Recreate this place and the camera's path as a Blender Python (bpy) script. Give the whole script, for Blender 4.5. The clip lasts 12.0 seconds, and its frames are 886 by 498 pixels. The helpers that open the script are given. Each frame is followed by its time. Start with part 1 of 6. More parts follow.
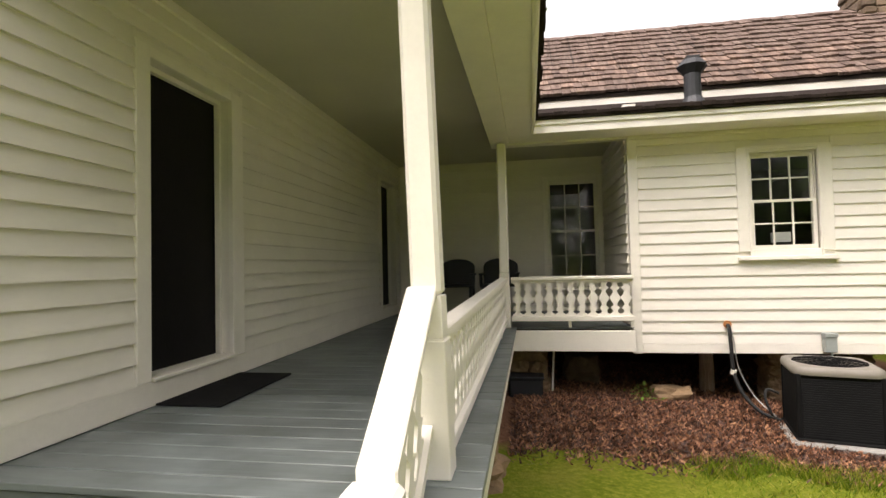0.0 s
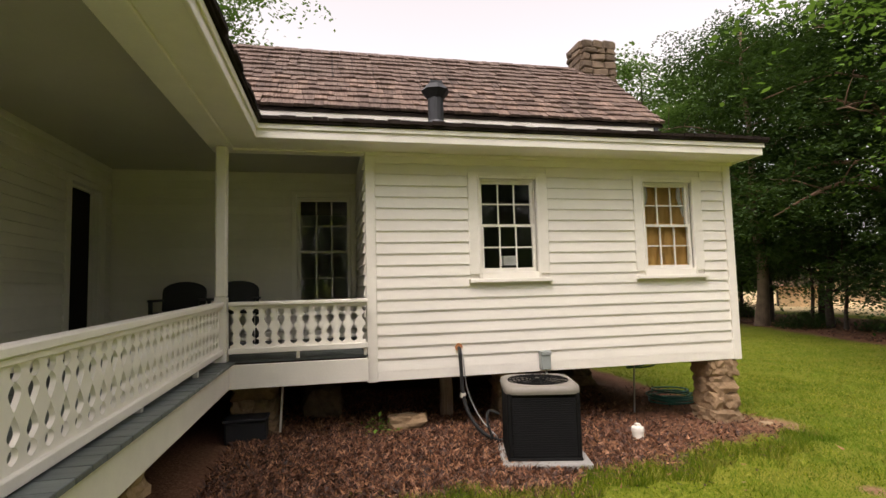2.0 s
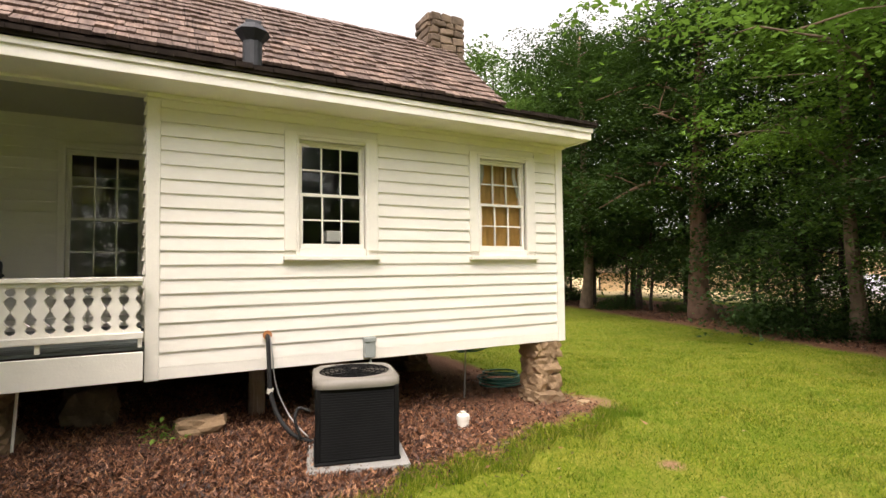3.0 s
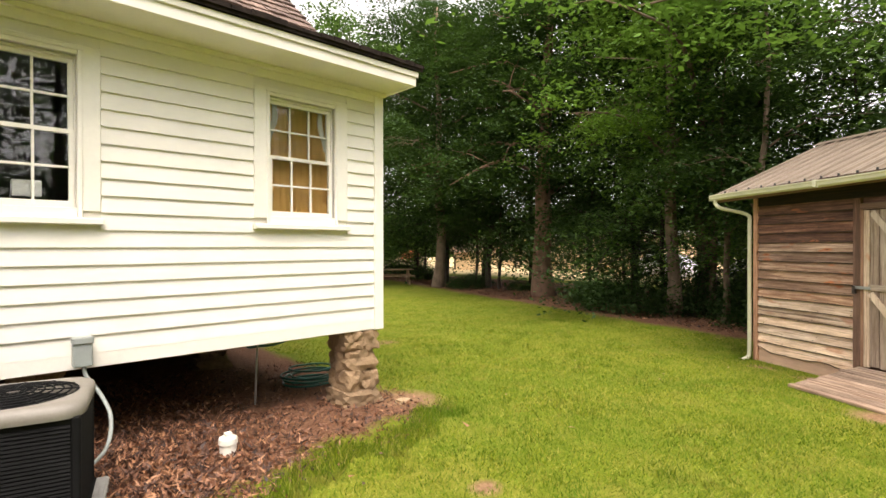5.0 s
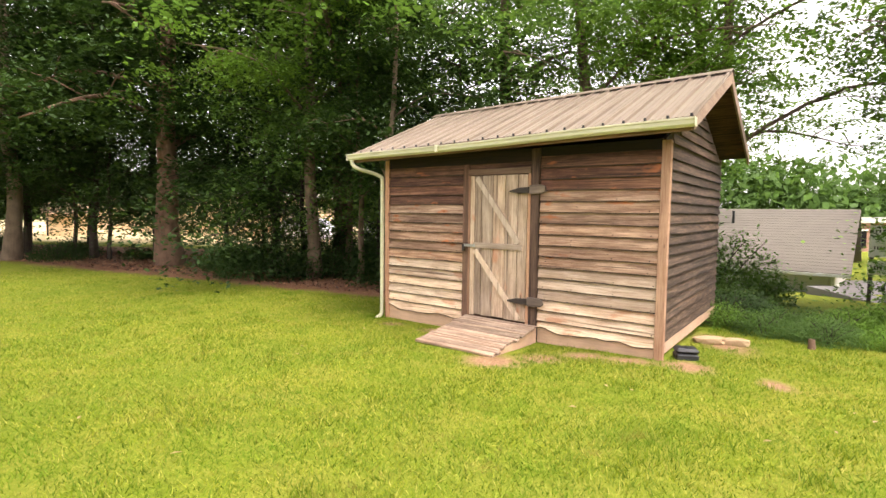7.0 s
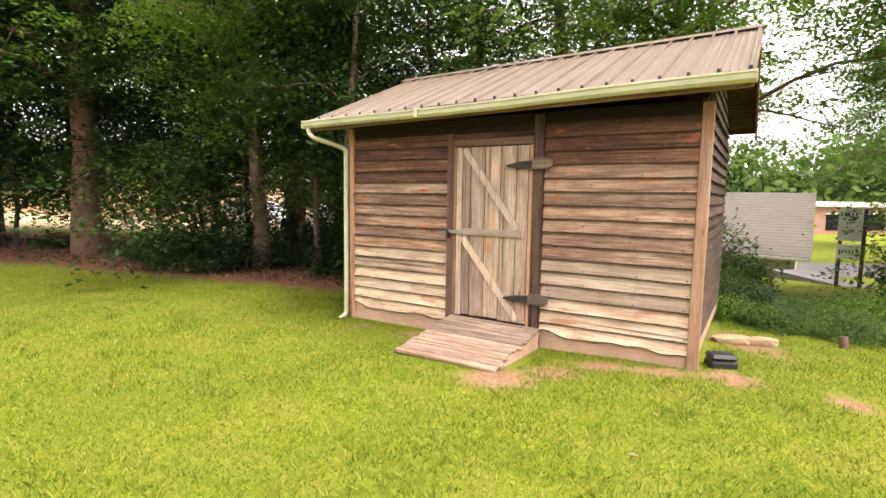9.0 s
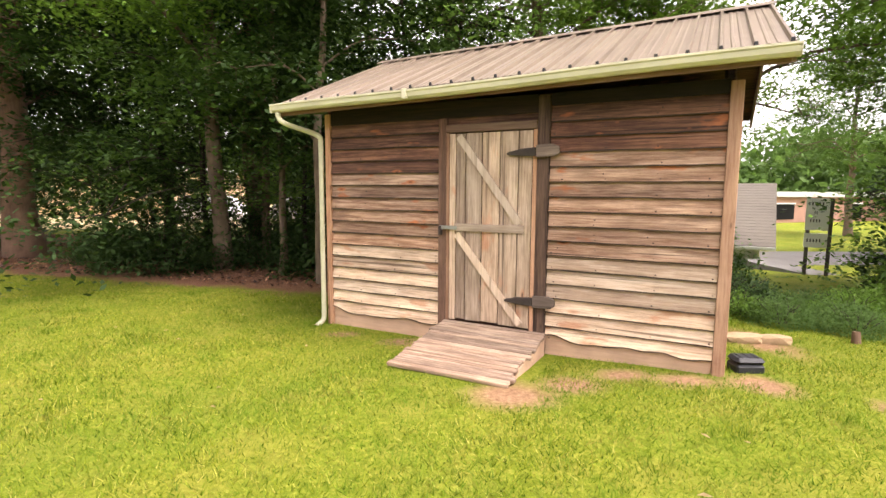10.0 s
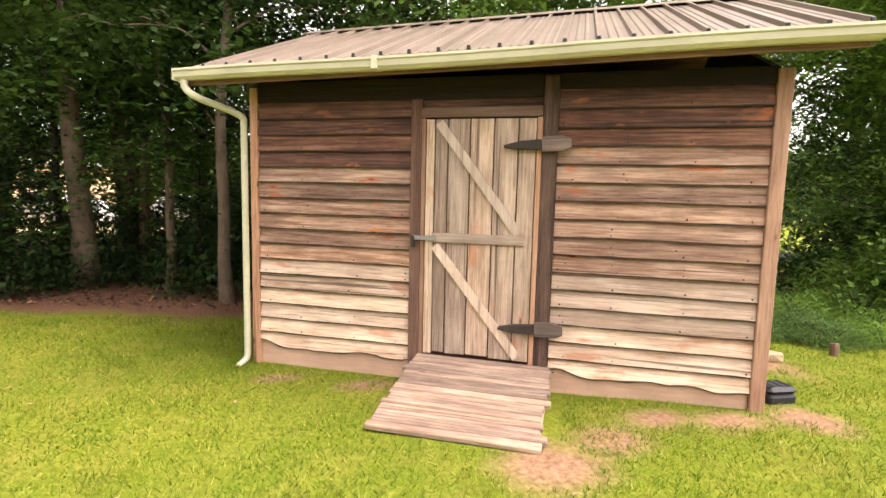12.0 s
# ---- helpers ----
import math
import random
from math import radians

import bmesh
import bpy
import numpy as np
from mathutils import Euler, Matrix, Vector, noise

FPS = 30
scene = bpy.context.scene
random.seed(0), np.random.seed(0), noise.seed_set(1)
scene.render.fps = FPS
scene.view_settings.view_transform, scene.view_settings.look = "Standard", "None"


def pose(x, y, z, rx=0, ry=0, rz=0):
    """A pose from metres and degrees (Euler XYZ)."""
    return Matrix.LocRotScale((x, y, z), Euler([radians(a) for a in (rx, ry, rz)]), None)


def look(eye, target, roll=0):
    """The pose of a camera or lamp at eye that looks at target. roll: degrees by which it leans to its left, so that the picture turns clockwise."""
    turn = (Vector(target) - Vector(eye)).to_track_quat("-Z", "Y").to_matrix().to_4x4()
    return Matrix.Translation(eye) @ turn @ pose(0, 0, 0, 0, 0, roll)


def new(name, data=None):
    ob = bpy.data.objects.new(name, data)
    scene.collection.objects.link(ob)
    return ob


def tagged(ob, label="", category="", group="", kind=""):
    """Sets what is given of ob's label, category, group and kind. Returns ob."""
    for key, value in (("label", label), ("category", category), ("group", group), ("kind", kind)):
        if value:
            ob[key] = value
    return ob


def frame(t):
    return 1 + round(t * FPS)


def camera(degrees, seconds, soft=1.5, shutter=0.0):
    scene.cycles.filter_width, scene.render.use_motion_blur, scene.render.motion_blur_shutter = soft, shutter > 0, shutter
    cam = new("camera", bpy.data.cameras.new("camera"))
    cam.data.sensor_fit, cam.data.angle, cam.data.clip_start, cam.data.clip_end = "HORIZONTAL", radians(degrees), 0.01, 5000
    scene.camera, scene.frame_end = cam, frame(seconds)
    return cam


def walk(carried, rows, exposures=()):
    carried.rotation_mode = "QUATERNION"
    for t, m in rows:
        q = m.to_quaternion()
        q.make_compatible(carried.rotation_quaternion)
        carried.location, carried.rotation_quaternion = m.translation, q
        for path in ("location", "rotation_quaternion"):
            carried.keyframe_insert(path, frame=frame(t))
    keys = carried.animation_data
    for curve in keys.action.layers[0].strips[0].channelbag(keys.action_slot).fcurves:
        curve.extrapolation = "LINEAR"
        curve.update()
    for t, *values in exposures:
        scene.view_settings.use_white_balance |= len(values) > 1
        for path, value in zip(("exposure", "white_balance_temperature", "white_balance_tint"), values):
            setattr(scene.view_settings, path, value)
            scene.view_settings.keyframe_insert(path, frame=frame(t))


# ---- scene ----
cam = camera(81.9, 12.0)
METRES, EYE, TILT, LEAN, TURN = 7.7, 1.5, 0.0, 0.0, 9.6
ROWS = [
    (0.0, 0.0, 0.0, 0.0, 0.04, 1.87, 1.3),
    (0.5, 0.0197, 0.014, 0.0014, -5.96, 4.3, 1.14),
    (1.0, 0.0453, 0.023, -0.0001, -10.48, 5.19, 2.12),
    (1.5, 0.0781, 0.0334, -0.0012, -12.97, 5.53, 1.6),
    (2.0, 0.1094, 0.0552, -0.0063, -21.71, 4.2, 1.45),
    (2.5, 0.1444, 0.0853, -0.0086, -31.66, 3.25, 0.55),
    (3.0, 0.1854, 0.1063, -0.0136, -37.79, 2.12, 0.63),
    (5.0, 0.3472, 0.1633, -0.0223, -52.96, -0.28, 0.07),
    (5.5, 0.3847, 0.1725, -0.0255, -61.45, -1.79, -0.58),
    (6.0, 0.424, 0.1856, -0.0267, -74.51, -2.19, -0.57),
    (6.5, 0.4533, 0.1894, -0.0294, -84.24, -3.43, -0.11),
    (7.0, 0.4908, 0.1913, -0.0305, -91.37, -4.14, -0.74),
    (9.0, 0.6623, 0.2336, -0.0377, -96.87, -5.89, -0.89),
    (9.5, 0.7089, 0.2534, -0.0384, -100.42, -5.53, -1.15),
    (10.0, 0.751, 0.2672, -0.0406, -101.3, -6.55, -0.41),
    (10.5, 0.7939, 0.2777, -0.0406, -102.34, -6.43, -0.25),
    (11.0, 0.838, 0.2991, -0.0429, -108.23, -6.83, -1.6),
    (11.5, 0.8808, 0.3183, -0.0433, -112.16, -7.23, -1.76),
    (12.0, 0.9297, 0.3317, -0.0435, -114.04, -6.16, -1.36),
]
walk(cam, [(t, pose(0, 0, EYE, TILT, LEAN, TURN) @ pose(METRES * x, METRES * y, METRES * z, 90 + pitch, roll, yaw)) for t, x, y, z, yaw, pitch, roll in ROWS],
     exposures=[(0.0, 0.65, 7000, 18), (0.5, 0.28, 7000, 19), (1.5, 0.1, 7000, 20), (2.0, 0.2, 7000, 20), (3.0, 0.7, 7000, 18), (5.5, 0.95, 7000, 16), (7.0, 1.37, 6900, 18), (9.0, 1.36, 6900, 21), (12.0, 1.45, 6900, 24)])

# ---- light ----
world = bpy.data.worlds.new("overcast_sky")
scene.world = world
world.use_nodes = True
wn, wl = world.node_tree.nodes, world.node_tree.links
sky = wn.new("ShaderNodeTexSky")
sky.sky_type, sky.sun_disc = "NISHITA", False
sky.sun_elevation, sky.sun_rotation = radians(63), radians(210)
sky.air_density, sky.dust_density = 1.0, 3.0
cloud = wn.new("ShaderNodeHueSaturation")
cloud.inputs["Saturation"].default_value, cloud.inputs["Value"].default_value = 0.12, 1.95
wl.new(sky.outputs[0], cloud.inputs["Color"])
wl.new(cloud.outputs[0], wn["Background"].inputs[0])
wn["Background"].inputs[1].default_value = 0.15
sun_data = bpy.data.lights.new("sun", "SUN")
sun_data.energy, sun_data.angle, sun_data.color = 1.2, radians(35), (1.0, 0.95, 0.86)
sun = new("sun", sun_data)
sun.matrix_world = look((0, 0, 20), (4.5, 8, 2))


# ---- materials ----
def nodes_of(name):
    m = bpy.data.materials.new(name)
    m.use_nodes = True
    return m, m.node_tree.nodes, m.node_tree.links, m.node_tree.nodes["Principled BSDF"]


def ramp(n, l, source, stops):
    r = n.new("ShaderNodeValToRGB")
    while len(r.color_ramp.elements) < len(stops):
        r.color_ramp.elements.new(0.5)
    for e, (p, c) in zip(r.color_ramp.elements, stops):
        e.position, e.color = p, (*c, 1)
    l.new(source, r.inputs[0])
    return r.outputs[0]


def noise_of(n, l, coords, scale, detail=4.0, rough=0.55, stretch=(1, 1, 1)):
    mp = n.new("ShaderNodeMapping")
    mp.inputs["Scale"].default_value = stretch
    l.new(coords, mp.inputs["Vector"])
    t = n.new("ShaderNodeTexNoise")
    t.inputs["Scale"].default_value, t.inputs["Detail"].default_value, t.inputs["Roughness"].default_value = scale, detail, rough
    l.new(mp.outputs[0], t.inputs["Vector"])
    return t.outputs["Fac"]


def mix(n, l, fac, a, b, kind="MIX"):
    m = n.new("ShaderNodeMix")
    m.data_type, m.blend_type = "RGBA", kind
    for sock, v in ((m.inputs["Factor"], fac), (m.inputs["A"], a), (m.inputs["B"], b)):
        if isinstance(v, (int, float)):
            sock.default_value = v
        elif isinstance(v, tuple):
            sock.default_value = (*v, 1)
        else:
            l.new(v, sock)
    return m.outputs["Result"]


def bump(n, l, p, height, strength, distance=0.01):
    b = n.new("ShaderNodeBump")
    b.inputs["Strength"].default_value, b.inputs["Distance"].default_value = strength, distance
    l.new(height, b.inputs["Height"])
    l.new(b.outputs[0], p.inputs["Normal"])


def plain(name, colour, rough=0.6, metal=0.0, vary=0.12, scale=6.0, grain=60.0, relief=0.15, stretch=(1, 1, 1), tint=0.0, gloss=0.5):
    """Paint, metal or stone: two scales of tone and a fine relief."""
    m, n, l, p = nodes_of(name)
    co = n.new("ShaderNodeTexCoord").outputs["Object"]
    big, fine = noise_of(n, l, co, scale, 3), noise_of(n, l, co, grain, 4, 0.6, stretch)
    dark, light = tuple(c * (1 - vary) for c in colour), tuple(min(1, c * (1 + vary)) for c in colour)
    base = ramp(n, l, big, [(0.3, dark), (0.7, light)])
    base = mix(n, l, 0.35, base, ramp(n, l, fine, [(0.3, dark), (0.7, light)]))
    if tint:
        rnd = n.new("ShaderNodeObjectInfo").outputs["Random"]
        base = mix(n, l, 1.0, base, ramp(n, l, rnd, [(0.0, (1 - tint,) * 3), (1.0, (1, 1, 1))]), "MULTIPLY")
    l.new(base, p.inputs["Base Color"])
    p.inputs["Roughness"].default_value, p.inputs["Metallic"].default_value = rough, metal
    p.inputs["Specular IOR Level"].default_value = gloss
    bump(n, l, p, fine, relief)
    return m


def old_wood(name, dark, mid, pale, stretch, red=0.0, rough=0.85):
    """Unpainted weathered boards: long grain, blotches, each board its own tone."""
    m, n, l, p = nodes_of(name)
    co = n.new("ShaderNodeTexCoord").outputs["Object"]
    rnd = n.new("ShaderNodeObjectInfo").outputs["Random"]
    off = n.new("ShaderNodeVectorMath")
    off.operation = "ADD"
    sc = n.new("ShaderNodeMath")
    sc.operation = "MULTIPLY"
    sc.inputs[1].default_value = 37.0
    l.new(rnd, sc.inputs[0])
    l.new(co, off.inputs[0])
    l.new(sc.outputs[0], off.inputs[1])
    v = off.outputs[0]
    grain = noise_of(n, l, v, 55, 6, 0.7, stretch)
    streak = noise_of(n, l, v, 13, 5, 0.65, stretch)
    blotch = noise_of(n, l, v, 2.2, 4, 0.6)
    knots = n.new("ShaderNodeTexVoronoi")
    knots.inputs["Scale"].default_value = 3.1
    kmap = n.new("ShaderNodeMapping")
    kmap.inputs["Scale"].default_value = tuple(0.55 if s < 0.5 else 1.6 for s in stretch)
    l.new(v, kmap.inputs["Vector"])
    l.new(kmap.outputs[0], knots.inputs["Vector"])
    base = ramp(n, l, streak, [(0.28, dark), (0.45, mid), (0.63, pale)])
    base = mix(n, l, 0.48, base, ramp(n, l, grain, [(0.36, dark), (0.48, mid), (0.62, pale)]))
    split = noise_of(n, l, v, 26, 3, 0.5, tuple(0.012 if q < 0.5 else 1 for q in stretch))
    base = mix(n, l, ramp(n, l, split, [(0.62, (0, 0, 0)), (0.68, (0.8, 0.8, 0.8))]), base, tuple(0.6 * c for c in dark))
    silver = noise_of(n, l, v, 1.1, 3, 0.6, tuple(0.3 if q < 0.5 else 1 for q in stretch))
    grey = sum(mid) / 3
    base = mix(n, l, ramp(n, l, silver, [(0.45, (0, 0, 0)), (0.65, (0.2, 0.2, 0.2))]), base, (grey * 1.04, grey * 0.96, grey * 0.84))
    base = mix(n, l, ramp(n, l, blotch, [(0.42, (0, 0, 0)), (0.72, (0.6, 0.6, 0.6))]), base, tuple(0.5 * (a + b) for a, b in zip(dark, mid)))
    if red:
        base = mix(n, l, ramp(n, l, noise_of(n, l, v, 5.5, 3, 0.6, tuple(0.35 if q < 0.5 else 1 for q in stretch)), [(0.62, (0, 0, 0)), (0.69, (red, red, red))]), base, (0.46, 0.155, 0.06))
    if red:
        base = mix(n, l, ramp(n, l, knots.outputs["Distance"], [(0.08, (red, red, red)), (0.15, (0, 0, 0))]), base, (0.50, 0.17, 0.065))
    base = mix(n, l, ramp(n, l, knots.outputs["Distance"], [(0.03, (0.85, 0.85, 0.85)), (0.075, (0, 0, 0))]), base, tuple(0.45 * c for c in dark))
    base = mix(n, l, 1.0, base, ramp(n, l, rnd, [(0.0, (0.60, 0.57, 0.55)), (0.35, (0.88, 0.87, 0.86)), (0.7, (1.02, 0.98, 0.93)), (1.0, (1.2, 1.15, 1.08))]), "MULTIPLY")
    l.new(base, p.inputs["Base Color"])
    p.inputs["Roughness"].default_value = rough
    bump(n, l, p, mix(n, l, 0.4, grain, split), 1.0, 0.009)
    return m


ALONG, UP = (0.06, 1, 1), (1, 1, 0.06)
WHITE = plain("white_paint", (0.80, 0.765, 0.68), 0.55, vary=0.05, scale=2.5, grain=45, relief=0.12, stretch=(0.3, 0.3, 1), tint=0.05)
TRIM = plain("white_trim_paint", (0.82, 0.785, 0.70), 0.5, vary=0.05, scale=5, grain=50, relief=0.15)
# ceiling paint set darker than the trim to deepen the porch's shade
CEILING = plain("darkened_ceiling_paint", (0.50, 0.48, 0.415), 0.6, vary=0.06, scale=1.5, grain=30, relief=0.08)
DECK = plain("blue_grey_deck_paint", (0.145, 0.17, 0.168), 0.42, vary=0.42, scale=3.5, grain=24, relief=0.3, stretch=(0.12, 1, 1), tint=0.28)
BLACK = plain("black_door_paint", (0.006, 0.0055, 0.0055), 0.6, vary=0.3, gloss=0.15)
MATM = plain("door_mat_rubber", (0.012, 0.012, 0.013), 0.9, vary=0.3, gloss=0.1, grain=220, relief=0.6)
SHINGLE = old_wood("cedar_shingle", (0.06, 0.038, 0.03), (0.155, 0.103, 0.082), (0.30, 0.22, 0.18), (1, 0.08, 0.08), rough=0.9)
ROOF_EDGE = plain("dark_roof_edge", (0.024, 0.018, 0.015), 0.95, vary=0.5, scale=12, relief=0.6, gloss=0.08)
STONE = plain("field_stone", (0.31, 0.205, 0.115), 0.9, vary=0.38, scale=5, grain=38, relief=0.6, tint=0.35)
DARK_STONE = plain("chimney_stone", (0.19, 0.135, 0.09), 0.9, vary=0.4, scale=7, grain=40, relief=0.6, tint=0.45)
VENT = plain("dark_vent_metal", (0.045, 0.047, 0.05), 0.5, 0.5, vary=0.25)
CRAWL_DARK = plain("dark_crawl_brown", (0.05, 0.035, 0.027), 0.95, vary=0.3, relief=0.5)
INSIDE = plain("dim_interior_plaster", (0.12, 0.11, 0.10), 0.8)
BARK_RED = plain("red_brown_bark", (0.17, 0.10, 0.065), 0.95, vary=0.4, scale=4, grain=22, relief=0.9, stretch=(1, 1, 0.12))
BARK_PALE = plain("grey_brown_bark", (0.15, 0.105, 0.07), 0.95, vary=0.4, scale=4, grain=22, relief=0.9, stretch=(1, 1, 0.15))
BARK = plain("tree_bark", (0.048, 0.035, 0.026), 0.95, vary=0.4, scale=4, grain=22, relief=0.9, stretch=(1, 1, 0.15))
OLD_UP = old_wood("weathered_door_plank", (0.11, 0.065, 0.043), (0.43, 0.315, 0.23), (0.72, 0.58, 0.45), UP, red=0.4)
OLD_POST = old_wood("brown_corner_post", (0.15, 0.062, 0.035), (0.43, 0.23, 0.14), (0.60, 0.37, 0.24), UP)
# front siding by row, darker upwards: weathering plus eave shade put into the colour
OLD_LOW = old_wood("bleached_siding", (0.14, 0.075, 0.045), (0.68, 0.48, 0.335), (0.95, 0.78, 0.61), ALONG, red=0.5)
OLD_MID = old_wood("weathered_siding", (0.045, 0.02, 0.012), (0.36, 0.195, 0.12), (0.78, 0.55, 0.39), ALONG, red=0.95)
OLD_UPPER = old_wood("half_bleached_shaded_siding", (0.032, 0.015, 0.0095), (0.30, 0.165, 0.104), (0.70, 0.49, 0.35), ALONG, red=0.95)
OLD_HIGH = old_wood("stained_shaded_siding", (0.018, 0.007, 0.0045), (0.10, 0.04, 0.024), (0.32, 0.165, 0.10), ALONG, red=0.7)
OLD_SIDE = old_wood("shaded_side_siding", (0.016, 0.009, 0.006), (0.062, 0.038, 0.026), (0.20, 0.13, 0.09), (1, 0.06, 1))
RAMP_WOOD = old_wood("ramp_plank_wood", (0.05, 0.026, 0.017), (0.27, 0.18, 0.125), (0.60, 0.46, 0.34), ALONG)
CLAYBOARD = plain("clay_stained_sill", (0.54, 0.35, 0.24), 0.9, vary=0.2, scale=3, grain=40, relief=0.4, stretch=(0.1, 1, 1))
GUTTER = plain("cream_gutter_enamel", (0.60, 0.575, 0.40), 0.4, vary=0.14, scale=3, grain=20, relief=0.05, stretch=(0.2, 1, 1))
IRON = plain("rusted_hinge_iron", (0.055, 0.042, 0.035), 0.75, 0.4, vary=0.4, relief=0.5)
ACBLACK = plain("black_ac_louvre", (0.007, 0.007, 0.007), 0.75, 0.0, vary=0.3, gloss=0.12)
ACTOP = plain("grey_beige_ac_lid", (0.215, 0.195, 0.165), 0.5, vary=0.1)
CONCRETE = plain("pad_concrete", (0.30, 0.29, 0.27), 0.9, vary=0.2, relief=0.4)
PLASTIC_W = plain("white_plastic", (0.78, 0.74, 0.66), 0.4, vary=0.05)
PLASTIC_B = plain("black_plastic", (0.014, 0.015, 0.018), 0.6, vary=0.2)
RUBBER = plain("black_foam_sleeve", (0.012, 0.012, 0.012), 0.8, vary=0.3)
BOXGREY = plain("grey_box_enamel", (0.30, 0.33, 0.31), 0.45, vary=0.08)
HOSE = plain("green_hose", (0.02, 0.12, 0.085), 0.4, vary=0.2)
STEEL = plain("galvanised_steel", (0.40, 0.40, 0.39), 0.4, 0.8, vary=0.1)
COPPER = plain("rust_orange_flange", (0.42, 0.17, 0.06), 0.7, vary=0.25)
TANBLIND = plain("tan_paper_blind", (0.93, 0.53, 0.16), 0.85, vary=0.12, scale=8)
CURTAIN = plain("white_curtain_cloth", (0.75, 0.70, 0.62), 0.9, vary=0.08)
GREYROOF = plain("grey_asphalt_shingle", (0.135, 0.118, 0.096), 0.95, vary=0.25, scale=0.4, grain=7, relief=0.5, stretch=(0.5, 3, 3))
PALEWALL = plain("pale_vinyl_wall", (0.50, 0.51, 0.47), 0.7, vary=0.06)
TANWALL = plain("tan_block_wall", (0.62, 0.46, 0.27), 0.85, vary=0.12, scale=0.6)
BRICKFAR = plain("far_brick_wall", (0.36, 0.20, 0.15), 0.9, vary=0.15, scale=1)
TABLEWOOD = plain("picnic_table_wood", (0.26, 0.17, 0.10), 0.85, vary=0.25, relief=0.4)
PALEWOOD = plain("pale_split_wood", (0.38, 0.27, 0.155), 0.85, vary=0.2, relief=0.4)
SIGNWHITE = plain("white_sign_panel", (0.85, 0.84, 0.80), 0.5, vary=0.04)
SIGNPOST = plain("dark_sign_post", (0.07, 0.06, 0.06), 0.8, vary=0.2)
TARMAC = plain("asphalt_drive", (0.16, 0.15, 0.14), 0.95, vary=0.15, scale=1, grain=30, relief=0.4)
CARPAINT = plain("white_car_paint", (0.6, 0.6, 0.6), 0.25, vary=0.03)
REDPAINT = plain("orange_red_paint", (0.55, 0.11, 0.04), 0.5, vary=0.1)


def tin_material():
    m, n, l, p = nodes_of("brown_metal_roof")
    co = n.new("ShaderNodeTexCoord").outputs["Object"]
    run = noise_of(n, l, co, 7, 5, 0.65, (1, 0.12, 0.12))
    blot = noise_of(n, l, co, 1.6, 4)
    base = ramp(n, l, run, [(0.3, (0.165, 0.126, 0.095)), (0.7, (0.25, 0.196, 0.148))])
    base = mix(n, l, ramp(n, l, blot, [(0.45, (0, 0, 0)), (0.75, (0.5, 0.5, 0.5))]), base, (0.31, 0.25, 0.19))
    l.new(base, p.inputs["Base Color"])
    p.inputs["Roughness"].default_value, p.inputs["Metallic"].default_value = 0.4, 0.2
    bump(n, l, p, run, 0.1)
    return m


def glass_material():
    m, n, l, p = nodes_of("window_glass")
    p.inputs["Base Color"].default_value = (0.9, 0.93, 0.92, 1)
    p.inputs["Transmission Weight"].default_value, p.inputs["Roughness"].default_value, p.inputs["IOR"].default_value = 1.0, 0.0, 1.5
    co = n.new("ShaderNodeTexCoord").outputs["Object"]
    bump(n, l, p, noise_of(n, l, co, 5, 2), 0.03, 0.02)
    return m


def leaf_material(name, dark, light, glow):
    m, n, l, p = nodes_of(name)
    geo = n.new("ShaderNodeNewGeometry").outputs["Random Per Island"]
    co = n.new("ShaderNodeTexCoord").outputs["Object"]
    base = ramp(n, l, geo, [(0.0, dark), (0.6, tuple(0.5 * (a + b) for a, b in zip(dark, light))), (1.0, light)])
    base = mix(n, l, noise_of(n, l, co, 0.6, 2), base, tuple(c * 1.25 for c in light))
    l.new(base, p.inputs["Base Color"])
    p.inputs["Roughness"].default_value, p.inputs["Specular IOR Level"].default_value = 0.6, 0.15
    tr = n.new("ShaderNodeBsdfTranslucent")
    tr.inputs["Color"].default_value = (*glow, 1)
    ms = n.new("ShaderNodeMixShader")
    ms.inputs[0].default_value = 0.3
    l.new(p.outputs[0], ms.inputs[1])
    l.new(tr.outputs[0], ms.inputs[2])
    l.new(ms.outputs[0], n["Material Output"].inputs["Surface"])
    return m


def lawn_blade_material():
    """Mown grass: each blade its own tone, drier and greener patches over metres."""
    m, n, l, p = nodes_of("grass_blade")
    geo = n.new("ShaderNodeNewGeometry").outputs["Random Per Island"]
    co = n.new("ShaderNodeTexCoord").outputs["Object"]
    base = ramp(n, l, geo, [(0.0, (0.054, 0.110, 0.005)), (0.4, (0.138, 0.205, 0.011)), (0.8, (0.265, 0.312, 0.024)), (1.0, (0.46, 0.42, 0.11))])
    green = noise_of(n, l, co, 1.7, 4, 0.6)
    dry = noise_of(n, l, co, 2.9, 5, 0.65)
    base = mix(n, l, ramp(n, l, green, [(0.48, (0, 0, 0)), (0.66, (0.7, 0.7, 0.7))]), base, (0.085, 0.185, 0.008))
    base = mix(n, l, ramp(n, l, dry, [(0.55, (0, 0, 0)), (0.72, (0.6, 0.6, 0.6))]), base, (0.40, 0.31, 0.09))
    l.new(base, p.inputs["Base Color"])
    p.inputs["Roughness"].default_value, p.inputs["Specular IOR Level"].default_value = 0.6, 0.15
    tr = n.new("ShaderNodeBsdfTranslucent")
    l.new(base, tr.inputs["Color"])
    ms = n.new("ShaderNodeMixShader")
    ms.inputs[0].default_value = 0.4
    l.new(p.outputs[0], ms.inputs[1])
    l.new(tr.outputs[0], ms.inputs[2])
    l.new(ms.outputs[0], n["Material Output"].inputs["Surface"])
    return m


